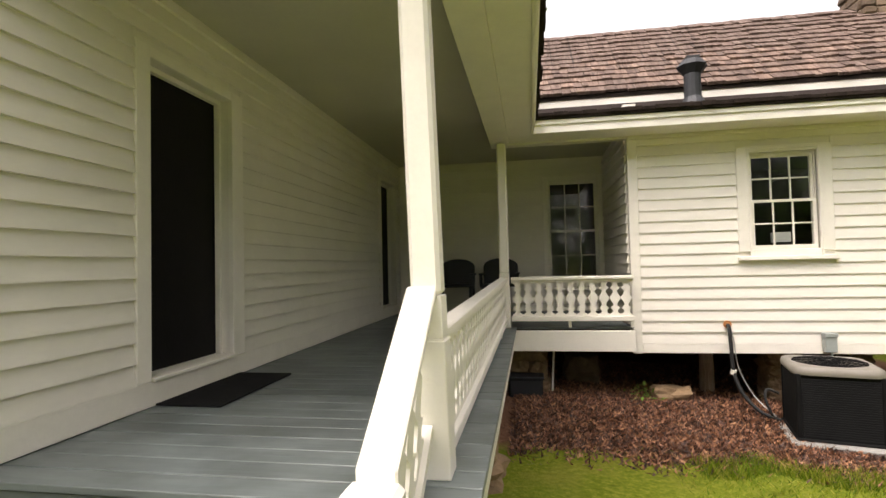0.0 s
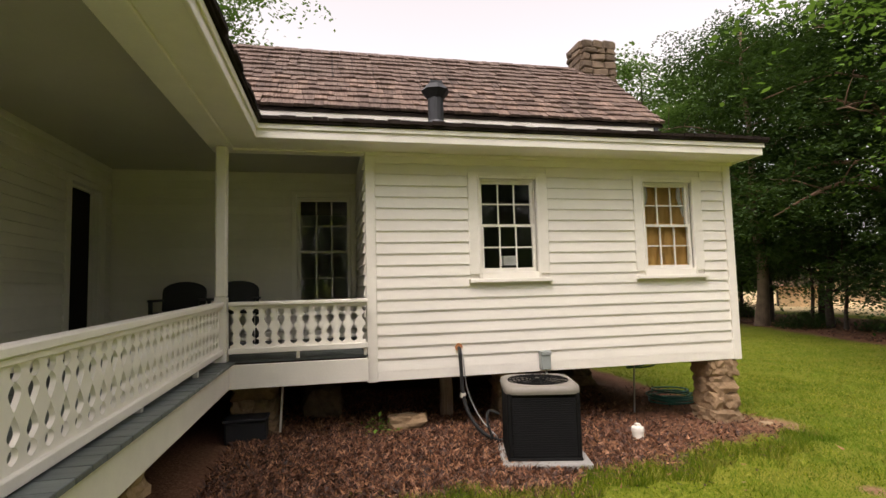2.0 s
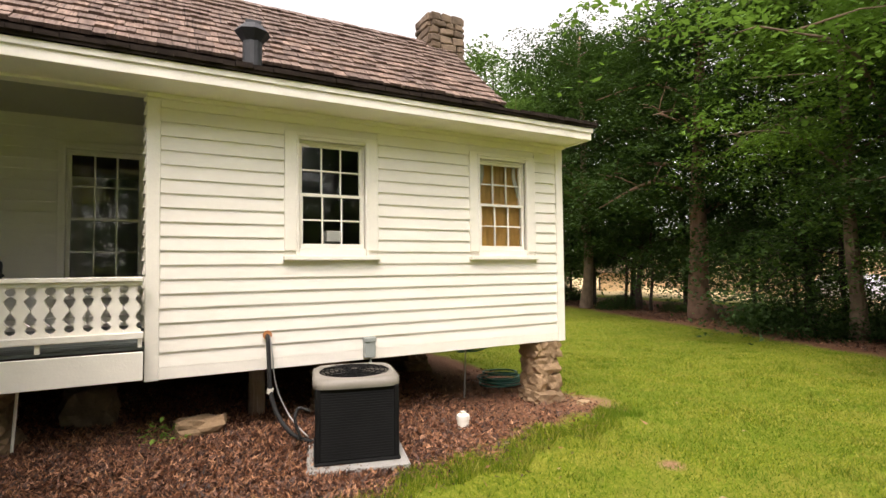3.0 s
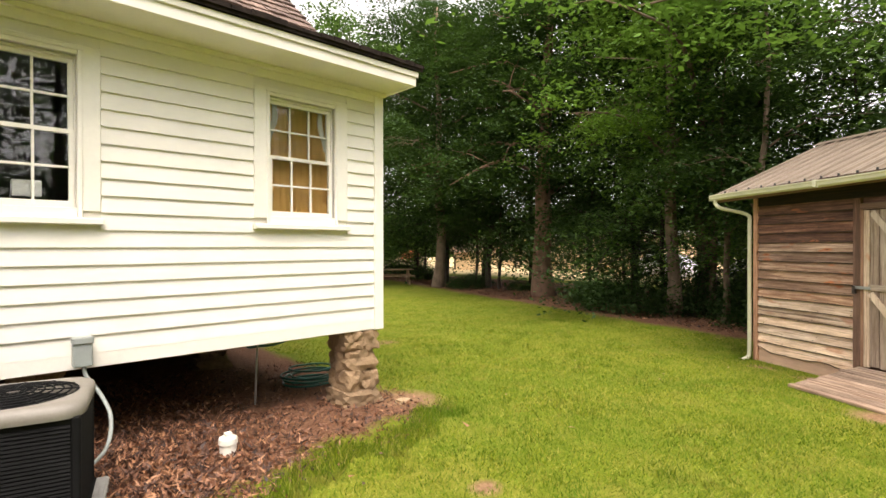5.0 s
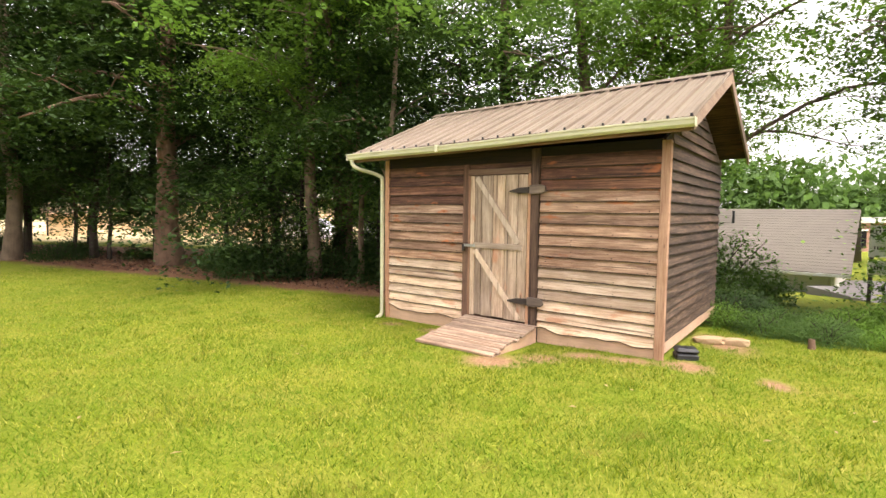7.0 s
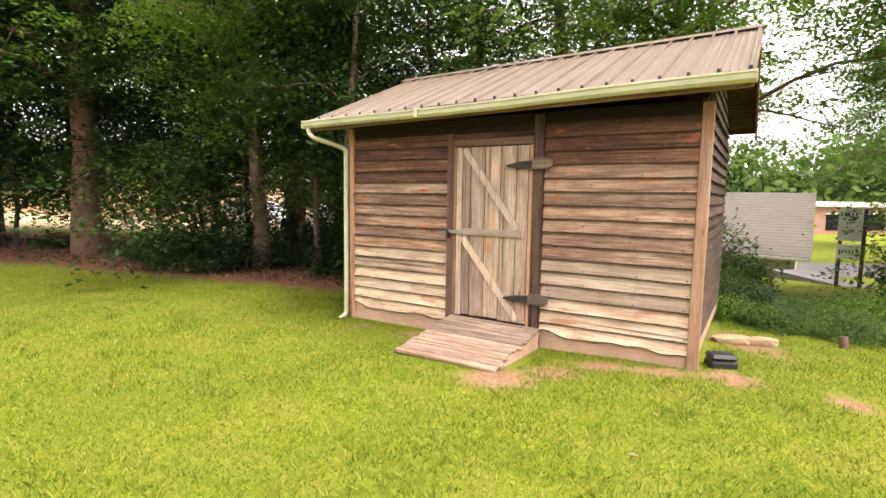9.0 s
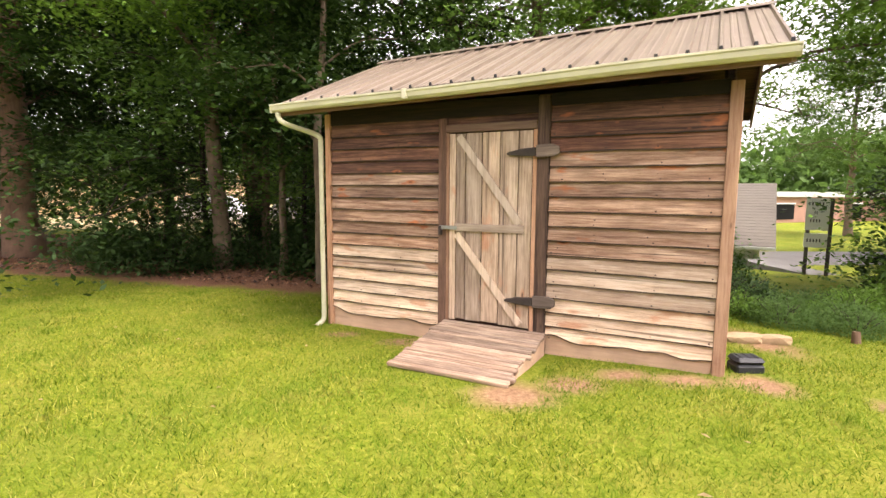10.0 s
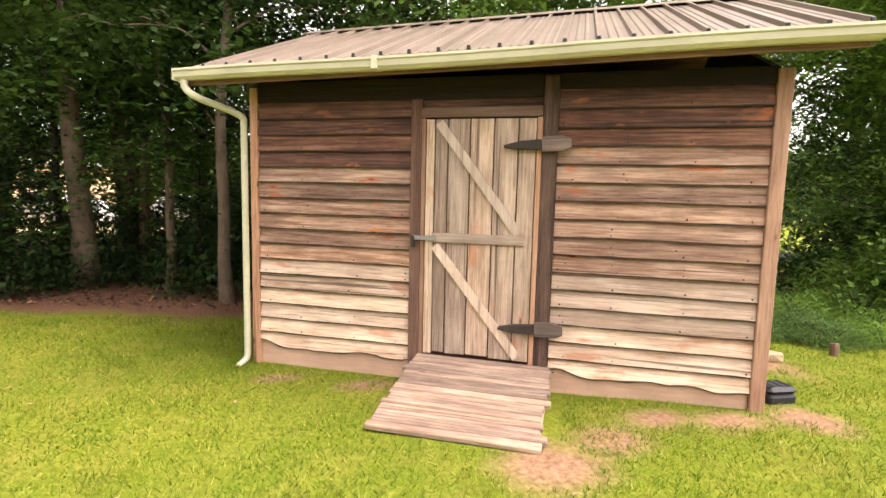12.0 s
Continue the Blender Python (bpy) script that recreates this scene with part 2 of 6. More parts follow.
def dead_leaf_material():
    m, n, l, p = nodes_of("dead_leaf")
    geo = n.new("ShaderNodeNewGeometry").outputs["Random Per Island"]
    base = ramp(n, l, geo, [(0.0, (0.018, 0.007, 0.004)), (0.4, (0.085, 0.034, 0.018)), (0.75, (0.22, 0.092, 0.045)), (1.0, (0.46, 0.235, 0.12))])
    l.new(base, p.inputs["Base Color"])
    p.inputs["Roughness"].default_value = 0.6
    return m


TIN, GLASS = tin_material(), glass_material()
# copies of one leaf from lit to shaded, the light put into the tone
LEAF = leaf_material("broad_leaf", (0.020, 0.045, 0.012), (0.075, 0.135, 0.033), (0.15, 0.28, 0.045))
LEAF_LIT = leaf_material("lit_leaf", (0.038, 0.085, 0.015), (0.13, 0.23, 0.034), (0.22, 0.39, 0.05))
LEAF_HALF_LIT = leaf_material("half_lit_leaf", (0.030, 0.068, 0.013), (0.105, 0.195, 0.034), (0.19, 0.35, 0.05))
LEAF_DARK = leaf_material("shaded_leaf", (0.010, 0.022, 0.008), (0.040, 0.074, 0.022), (0.06, 0.12, 0.02))
GRASS_BLADE = lawn_blade_material()
LITTER = dead_leaf_material()



# ---- mesh helpers ----
def box(bm, x0, y0, z0, x1, y1, z1, m=None):
    vs = bmesh.ops.create_cube(bm, size=1)["verts"]
    for v in vs:
        v.co = Vector((x0 + (v.co.x + 0.5) * (x1 - x0), y0 + (v.co.y + 0.5) * (y1 - y0), z0 + (v.co.z + 0.5) * (z1 - z0)))
        if m:
            v.co = m @ v.co
    return vs


def rod(bm, a, b, r, r2=None, sides=10):
    a, b = Vector(a), Vector(b)
    turn = (b - a).to_track_quat("Z", "Y").to_matrix().to_4x4()
    bmesh.ops.create_cone(bm, cap_ends=True, segments=sides, radius1=r, radius2=r if r2 is None else r2, depth=(b - a).length,
                          matrix=Matrix.Translation((a + b) / 2) @ turn)


def soften(bm, width=0.004, segments=1):
    bmesh.ops.bevel(bm, geom=[e for e in bm.edges if len(e.link_faces) == 2 and e.calc_face_angle(0) > 0.6], offset=width, segments=segments, affect="EDGES")


def part(name, bm, material, parent=None, label="", smooth=False):
    me = bpy.data.meshes.new(name)
    bm.normal_update()
    bm.to_mesh(me)
    bm.free()
    return linked(name, me, material, parent, label, smooth)


def linked(name, me, material, parent=None, label="", smooth=False):
    if material and not me.materials:
        me.materials.append(material)
    if smooth:
        me.shade_smooth()
    ob = new(name, me)
    if material and me.materials[0] is not material:
        ob.material_slots[0].link = "OBJECT"
        ob.material_slots[0].material = material
    if parent:
        ob.parent = parent
    if label:
        ob["label"] = label
    return ob


def from_lists(name, verts, faces, material, parent=None, label="", smooth=False):
    me = bpy.data.meshes.new(name)
    me.from_pydata(verts, [], faces)
    me.update()
    return linked(name, me, material, parent, label, smooth)


def boxed(name, material, parent, *b, bevel=0.004, label=""):
    bm = bmesh.new()
    box(bm, *b)
    if bevel:
        soften(bm, bevel)
    return part(name, bm, material, parent, label)


def thing(name, label, category, group="", at=(0, 0, 0), turn=0.0):
    ob = new(name)
    ob.matrix_basis = pose(*at, 0, 0, turn)
    ob.empty_display_size = 0.1
    return tagged(ob, label, category, group)


def setting(ob, label, category="structure"):
    return tagged(ob, label, category, kind="structure")


def tube(bm, pts, r, sides=8):
    """A bent tube through points; r a number or one radius a point."""
    pts = [Vector(p) for p in pts]
    rs = [r] * len(pts) if isinstance(r, (int, float)) else r
    rings, side = [], None
    for i, p in enumerate(pts):
        d = (pts[min(i + 1, len(pts) - 1)] - pts[max(i - 1, 0)]).normalized()
        if side is None:
            side = d.orthogonal().normalized()
        side = (side - d * side.dot(d)).normalized()
        up = d.cross(side)
        rings.append([bm.verts.new(p + rs[i] * (side * math.cos(2 * math.pi * k / sides) + up * math.sin(2 * math.pi * k / sides))) for k in range(sides)])
    for a, b in zip(rings, rings[1:]):
        for k in range(sides):
            bm.faces.new((a[k], a[(k + 1) % sides], b[(k + 1) % sides], b[k]))
    bm.faces.new(rings[0][::-1])
    bm.faces.new(rings[-1])


def spline(pts, steps=6):
    """Catmull-Rom points through pts."""
    pts = [Vector(p) for p in pts]
    out = []
    for i in range(len(pts) - 1):
        p0, p1, p2, p3 = pts[max(i - 1, 0)], pts[i], pts[i + 1], pts[min(i + 2, len(pts) - 1)]
        for k in range(steps):
            t = k / steps
            out.append(0.5 * ((2 * p1) + (p2 - p0) * t + (2 * p0 - 5 * p1 + 4 * p2 - p3) * t * t + (3 * p1 - p0 - 3 * p2 + p3) * t ** 3))
    return out + [pts[-1]]


def clapboard(parent, origin, along, out, length, z, h, material, name="clapboard", proud=0.023, wave=0.0008, ragged=0.0, cuts=8, edge=None):
    """One lapped siding board: its foot stands proud, its head tucks in under the next."""
    o, u, n = Vector(origin), Vector(along), Vector(out)
    verts, faces = [], []
    seed = random.random() * 100
    for i in range(cuts + 1):
        s = length * i / cuts
        sag = wave * noise.noise((seed, s * 1.7, 0)) * 2
        if ragged:
            sag += ragged * max(0.0, noise.noise((seed, s * 3.1, 4)) + 0.15) * 1.6
        pr = proud + 0.5 * wave * noise.noise((seed, s * 2.3, 9))
        lip = 0.009 + 0.009 * abs(noise.noise((seed, s * 5.0, 2)))
        for q, zz in ((0.003, z + h + 0.012), (pr * 0.15, z + h + 0.012), (pr - 0.001, z + sag + lip), (pr, z + sag), (0.001, z + sag)):
            verts.append(tuple(o + u * s + n * q + Vector((0, 0, zz))))
    for i in range(cuts):
        a, b = 5 * i, 5 * i + 5
        for k in range(5):
            faces.append((a + k, a + (k + 1) % 5, b + (k + 1) % 5, b + k))
    faces += [(4, 3, 2, 1, 0), tuple(5 * cuts + k for k in range(5))]
    me = bpy.data.meshes.new(name)
    me.from_pydata(verts, [], faces)
    bm = bmesh.new()
    bm.from_mesh(me)
    bmesh.ops.recalc_face_normals(bm, faces=bm.faces)
    bm.to_mesh(me)
    bm.free()
    # the edge material paints a shadow line on the lip and underside
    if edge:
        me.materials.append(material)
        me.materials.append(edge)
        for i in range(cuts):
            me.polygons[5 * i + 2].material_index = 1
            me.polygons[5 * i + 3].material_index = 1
    return linked(name, me, material, parent)


def ground_z(x, y):
    """The lawn falls away from the house towards the shed, and further to the south-east."""
    t = min(max(x, 0.0), 11.5)
    z = -0.046 * t
    if x > 11.5:
        z -= 0.085 * min(x - 11.5, 14) * min(1, max(0, (1.5 - y) / 5))
    return z


# ---- ground ----
def smooth_step(a, b, v):
    t = np.clip((v - a) / (b - a), 0, 1)
    return t * t * (3 - 2 * t)


def ground_material():
    m, n, l, p = nodes_of("lawn_and_earth")
    pos = n.new("ShaderNodeNewGeometry").outputs["Position"]
    sep = n.new("ShaderNodeSeparateXYZ")
    l.new(pos, sep.inputs[0])

    def math_node(op, a, b=None):
        k = n.new("ShaderNodeMath")
        k.operation = op
        for s, v in zip(k.inputs, (a, b)):
            if v is None:
                continue
            if isinstance(v, (int, float)):
                s.default_value = v
            else:
                l.new(v, s)
        return k.outputs[0]

    def spot(x, y, rx, ry):
        dx = math_node("DIVIDE", math_node("SUBTRACT", sep.outputs[0], x), rx)
        dy = math_node("DIVIDE", math_node("SUBTRACT", sep.outputs[1], y), ry)
        return math_node("SUBTRACT", 1.0, math_node("SQRT", math_node("ADD", math_node("MULTIPLY", dx, dx), math_node("MULTIPLY", dy, dy))))

    wob = math_node("MULTIPLY", math_node("SUBTRACT", noise_of(n, l, pos, 1.6, 4), 0.5), 1.0)
    fine = noise_of(n, l, pos, 24, 5, 0.7)
    mid = noise_of(n, l, pos, 2.1, 4, 0.6)
    wide = noise_of(n, l, pos, 0.55, 3)
    grass = ramp(n, l, fine, [(0.25, (0.07, 0.095, 0.006)), (0.5, (0.15, 0.185, 0.014)), (0.75, (0.30, 0.29, 0.05))])
    grass = mix(n, l, ramp(n, l, mid, [(0.45, (0, 0, 0)), (0.75, (0.6, 0.6, 0.6))]), grass, (0.27, 0.235, 0.045))
    grass = mix(n, l, ramp(n, l, wide, [(0.4, (0.0, 0.0, 0.0)), (0.7, (0.4, 0.4, 0.4))]), grass, (0.09, 0.15, 0.012))
    litter = ramp(n, l, noise_of(n, l, pos, 38, 6, 0.75), [(0.25, (0.045, 0.022, 0.014)), (0.5, (0.17, 0.085, 0.05)), (0.8, (0.38, 0.22, 0.14))])
    clay = ramp(n, l, fine, [(0.2, (0.13, 0.068, 0.036)), (0.5, (0.27, 0.16, 0.09)), (0.8, (0.42, 0.28, 0.17))])
    # the bed of leaf mulch beside and under the house
    bed = math_node("MULTIPLY", math_node("SUBTRACT", math_node("ADD", math_node("SUBTRACT", sep.outputs[1], 4.35), math_node("MULTIPLY", wob, 0.9)), math_node("MULTIPLY", math_node("MAXIMUM", math_node("SUBTRACT", sep.outputs[0], 2.2), 0.0), 0.30)), 6.0)
    bed = math_node("MINIMUM", bed, math_node("MULTIPLY", math_node("SUBTRACT", math_node("ADD", 5.9, math_node("MULTIPLY", wob, 0.4)), sep.outputs[0]), 6.0))
    # leaf litter under the row of trees
    edge = math_node("SUBTRACT", math_node("ADD", sep.outputs[0], math_node("MULTIPLY", wob, 1.2)), math_node("ADD", 13.3, math_node("MULTIPLY", math_node("ABSOLUTE", math_node("SUBTRACT", sep.outputs[1], 4.5)), 0.30)))
    edge = math_node("MINIMUM", edge, math_node("SUBTRACT", sep.outputs[1], -0.5))
    edge = math_node("MINIMUM", edge, math_node("SUBTRACT", 25.0, sep.outputs[0]))
    clamp = lambda v: math_node("MINIMUM", math_node("MAXIMUM", v, 0.0), 1.0)
    col = mix(n, l, clamp(math_node("MULTIPLY", edge, 1.6)), grass, litter)
    col = mix(n, l, clamp(bed), col, litter)
    far_field = math_node("MULTIPLY", math_node("SUBTRACT", sep.outputs[0], 26.0), 0.5)
    far_field = math_node("MINIMUM", far_field, math_node("SUBTRACT", sep.outputs[1], 2.0))
    col = mix(n, l, clamp(far_field), col, (0.55, 0.43, 0.24))
    for x, y, rx, ry in ((9.25, 2.35, 0.42, 0.48), (9.5, 1.75, 0.30, 0.35), (9.72, 1.25, 0.26, 0.42), (9.55, 0.75, 0.28, 0.42), (9.45, 0.15, 0.36, 0.34), (10.95, 3.25, 0.2, 0.35), (11.3, 4.0, 0.16, 0.3), (8.83, -0.49, 0.32, 0.2), (4.88, 3.88, 0.14, 0.12), (5.85, 5.85, 0.45, 0.4), (10.9, -0.75, 0.9, 0.4), (7.8, 8.9, 0.35, 0.25)):
        s = math_node("ADD", spot(x, y, rx, ry), math_node("MULTIPLY", wob, 0.7))
        col = mix(n, l, clamp(math_node("MULTIPLY", s, 1.5)), col, clay)
    l.new(col, p.inputs["Base Color"])
    p.inputs["Roughness"].default_value, p.inputs["Specular IOR Level"].default_value = 0.95, 0.1
    bump(n, l, p, fine, 0.8, 0.03)
    return m


def bed_edge(x):
    """The ragged line where the mulch bed meets the lawn."""
    return 4.35 + 0.30 * np.maximum(x - 2.2, 0) + 0.10 * np.sin(4.7 * x) + 0.06 * np.sin(11.3 * x + 1)


def bare_at(x, y):
    """Where no grass grows (arrays)."""
    bed = (y > bed_edge(x)) & (x < 5.9 + 0.08 * np.sin(6 * y))
    edge = (x > 13.6 + 0.30 * np.abs(y - 4.5)) & (y > -0.5)
    out = bed | edge
    for cx, cy, rx, ry in ((9.25, 2.35, 0.34, 0.4), (9.72, 1.25, 0.2, 0.3), (9.55, 0.75, 0.2, 0.3), (9.45, 0.15, 0.28, 0.26), (8.83, -0.49, 0.3, 0.2), (4.88, 3.88, 0.1, 0.09), (5.85, 5.85, 0.35, 0.3), (10.9, -0.75, 0.7, 0.3)):
        out |= ((x - cx) / rx) ** 2 + ((y - cy) / ry) ** 2 + 0.45 * np.sin(17 * x + 9 * y) * np.sin(13 * y - 8 * x) < 0.72
    return out


def build_ground():
    xs = np.concatenate(([-600, -120, -40, -20], np.arange(-8, 30, 0.5), [32, 36, 42, 55, 80, 150, 400, 900]))
    ys = np.concatenate(([-600, -120, -40, -24], np.arange(-16, 34, 0.5), [36, 42, 55, 80, 150, 400, 900]))
    verts = [(float(x), float(y), ground_z(x, y) + 0.035 * noise.noise((x * 0.8, y * 0.8, 3))) for y in ys for x in xs]
    w = len(xs)
    faces = [(j * w + i, j * w + i + 1, (j + 1) * w + i + 1, (j + 1) * w + i) for j in range(len(ys) - 1) for i in range(w - 1)]
    g = from_lists("ground", verts, faces, ground_material(), smooth=True)
    setting(g, "green mown lawn with clay patches and brown leaf litter", "ground")


def blades(name, x, y, height, width, material, label, category, lean=0.6, flat=False):
    """Many small single-triangle blades or leaves in one mesh."""
    k = len(x)
    rng = np.random.default_rng(len(name) + k)
    z = np.array([ground_z(a, b) + 0.035 * noise.noise((a * 0.8, b * 0.8, 3)) for a, b in zip(x, y)])
    ang, tip = rng.uniform(0, 2 * np.pi, k), rng.uniform(0, 2 * np.pi, k)
    w, h = width * rng.uniform(0.6, 1.3, k), height * rng.uniform(0.5, 1.3, k)
    co = np.empty((k, 3, 3))
    dx, dy = np.cos(ang) * w, np.sin(ang) * w
    co[:, 0] = np.stack((x - dx, y - dy, z + (0.012 if flat else -0.005)), 1)
    co[:, 1] = np.stack((x + dx, y + dy, z + (rng.uniform(0.005, 0.03, k) if flat else -0.005)), 1)
    reach = h * lean * rng.uniform(0.2, 1.2, k)
    co[:, 2] = np.stack((x + np.cos(tip) * reach, y + np.sin(tip) * reach, z + (rng.uniform(0.005, 0.06, k) if flat else h)), 1)
    me = bpy.data.meshes.new(name)
    me.vertices.add(3 * k)
    me.vertices.foreach_set("co", co.reshape(-1))
    me.loops.add(3 * k)
    me.loops.foreach_set("vertex_index", np.arange(3 * k, dtype=np.int32))
    me.polygons.add(k)
    me.polygons.foreach_set("loop_start", np.arange(0, 3 * k, 3, dtype=np.int32))
    me.update()
    me.validate()
    tagged(linked(name, me, material), label, category, kind="stuff")


def build_grass():
    rng = np.random.default_rng(5)
    x, y = rng.uniform(1.0, 17.5, 1000000), rng.uniform(-3.5, 16, 1000000)
    near = np.exp(-np.hypot(x - 6.5, (y - 2.2) * 0.9) / 5.0)
    keep = (rng.uniform(0, 1, len(x)) < 0.12 + 0.95 * near) & ~bare_at(x, y)
    # the shed's own footprint
    s, q = (x - 9.682) * 0.485 + (y - 0.342) * 0.875, (x - 9.682) * -0.875 + (y - 0.342) * 0.485
    keep &= ~((s > -0.02) & (s < 4.55) & (q < 0.03) & (q > -3.65)) & ~((s > 1.5) & (s < 2.8) & (q > 0) & (q < 1.25))
    blades("lawn_grass", x[keep], y[keep], 0.034, 0.0042, GRASS_BLADE, "short mown green lawn grass", "grass", 1.5)
    cx, cy = rng.uniform(2.5, 14, 200), rng.uniform(-2.5, 9, 200)
    x = np.repeat(cx, 60) + rng.normal(0, 0.09, 200 * 60)
    y = np.repeat(cy, 60) + rng.normal(0, 0.09, 200 * 60)
    ex, ey = rng.uniform(1.2, 6.0, 12000), rng.uniform(-0.40, 0.10, 12000)
    x, y = np.concatenate((x, ex)), np.concatenate((y, bed_edge(ex) + ey))
    s, q = (x - 9.682) * 0.485 + (y - 0.342) * 0.875, (x - 9.682) * -0.875 + (y - 0.342) * 0.485
    keep = ~bare_at(x, y + 0.05) & ~((s > -0.02) & (s < 4.6) & (q < 0.05) & (q > -3.65)) & ~((s > 1.5) & (s < 2.8) & (q > 0) & (q < 1.3))
    blades("grass_tufts", x[keep], y[keep], 0.07, 0.004, GRASS_BLADE, "darker green tufts of longer grass in the lawn", "grass", 0.8)
    x, y = rng.uniform(-0.2, 6.0, 170000), rng.uniform(3.9, 8.2, 170000)
    keep = (y > bed_edge(x) - rng.exponential(0.12, len(x))) & (x < 5.9) & ((y < 6.3) | (rng.uniform(0, 1, len(x)) < 0.4)) & (rng.uniform(0, 1, len(x)) < np.clip(1.2 - 0.36 * np.maximum(x - 1.5, 0), 0.10, 1))
    blades("leaf_mulch", x[keep], y[keep], 0.062, 0.0105, LITTER, "dry reddish-brown leaf and bark mulch beside the house", "leaf litter", 1.0, True)
    x, y = rng.uniform(13, 22, 26000), rng.uniform(-0.5, 24, 26000)
    keep = x > 14.0 + 0.30 * np.abs(y - 4.5)
    blades("fallen_leaves", x[keep], y[keep], 0.08, 0.03, LITTER, "brown fallen leaves under the trees", "leaf litter", 1.0, True)


build_ground()


# ---- the house ----
FLOOR, CEIL = 0.79, 3.06


def wall_slab(name, *b, label="white painted weatherboard wall", material=None):
    bm = bmesh.new()
    box(bm, *b)
    return setting(part(name, bm, material or WHITE), label, "wall")


def pierced(name, axis, at, thick, lo, hi, z0, z1, holes, label):
    """A wall along x ('x': plane y = at) or y, of that thickness behind the plane, with rectangular openings."""
    bm = bmesh.new()

    def put(a, b, c, d):
        if b - a > 1e-4 and d - c > 1e-4:
            if axis == "x":
                box(bm, a, at, c, b, at + thick, d)
            else:
                box(bm, at, a, c, at + thick, b, d)
    edge = lo
    for a, b, c, d in sorted(holes):
        put(edge, a, z0, z1)
        put(a, b, z0, c)
        put(a, b, d, z1)
        edge = b
    put(edge, hi, z0, z1)
    return setting(part(name, bm, WHITE), label, "wall")


def sash_window(name, x0, x1, z0, z1, y, label, behind=None, casing=0.137, sill=True, tone=None):
    """A double-hung window, six panes over six, facing -y in the plane y."""
    tone = tone or TRIM
    top = new(name)
    top.matrix_basis = pose((x0 + x1) / 2, y, z0)
    setting(top, label, "window")
    w, h = x1 - x0, z1 - z0
    hw = w / 2
    c = casing
    boxed("casing", tone, top, -hw - c, -0.030, -0.02, -hw, 0.02, h + 0.068)
    boxed("casing", tone, top, hw, -0.030, -0.02, hw + c, 0.02, h + 0.068)
    boxed("casing", tone, top, -hw - 0.002, -0.028, h, hw + 0.002, 0.02, h + 0.068)
    boxed("cap", tone, top, -hw - 0.035, -0.042, h + 0.028, hw + 0.035, -0.026, h + 0.045, bevel=0.003)
    for sx in (-1, 1):
        x0_, x1_ = sorted((sx * (hw + 0.004), sx * (hw + 0.03)))
        boxed("back_band", tone, top, x0_, -0.040, -0.07, x1_, -0.029, h + 0.028, bevel=0.003)
    if sill:
        boxed("window_sill", tone, top, -hw - c - 0.012, -0.075, -0.115, hw + c + 0.012, 0.02, -0.07, bevel=0.006)
        boxed("casing", tone, top, -hw - 0.002, -0.031, -0.072, hw + 0.002, 0.02, 0)
    for sx in (-1, 1):
        boxed("jamb", tone, top, sx * hw - 0.012, 0.021, 0, sx * hw + 0.012, 0.12, h, bevel=0.002)
    boxed("jamb", tone, top, -hw + 0.012, 0.021, h - 0.02, hw - 0.012, 0.12, h + 0.0, bevel=0.002)
    half = h / 2
    for k, (a, b, d) in enumerate(((0.0, half + 0.012, 0.012), (half - 0.012, h - 0.02, 0.047))):
        sash = new("sash")
        sash.parent = top
        bm = bmesh.new()
        r = 0.028
        xl, xr = -hw + 0.012, hw - 0.012
        box(bm, xl, d, a, xl + r, d + 0.034, b)
        box(bm, xr - r, d, a, xr, d + 0.034, b)
        box(bm, xl + r, d + 0.001, a, xr - r, d + 0.033, a + (0.045 if k == 0 else r))
        box(bm, xl + r, d + 0.001, b - r, xr - r, d + 0.033, b)
        part("sash_frame", bm, tone, sash)
        lo, hi = a + (0.045 if k == 0 else r), b - r
        for i in (1, 2):
            xm = xl + r + (xr - xl - 2 * r) * i / 3
            boxed("glazing_bar", tone, sash, xm - 0.008, d + 0.006, lo, xm + 0.008, d + 0.028, hi, bevel=0.002)
        zm = (lo + hi) / 2
        for i in range(3):
            cell = (xr - xl - 2 * r) / 3
            xa = xl + r + cell * i
            e0, e1 = (0.0 if i == 0 else 0.008), (0.0 if i == 2 else 0.008)
            boxed("glazing_bar", tone, sash, xa + e0, d + 0.007, zm - 0.008, xa + cell - e1, d + 0.027, zm + 0.008, bevel=0.002)
            for q0, q1 in ((lo, zm - 0.008), (zm + 0.008, hi)):
                bm = bmesh.new()
                box(bm, xa + e0, d + 0.015, q0, xa + cell - e1, d + 0.018, q1)
                tilt = random.uniform(-0.0016, 0.0016)
                for v in bm.verts:
                    v.co.y += tilt * (1 if v.co.z > (q0 + q1) / 2 else -1)
                pane = part("pane", bm, GLASS, sash)
                pane.visible_shadow = False
    if behind:
        behind(top, hw, h)
    return top


W1, W2 = (2.348, 3.000, 1.595, 2.632), (4.362, 5.004, 1.595, 2.632)
PW = (0.29, 1.00, 1.22, 2.72)
WX0, WX1, WY = 1.10, 5.555, 5.93


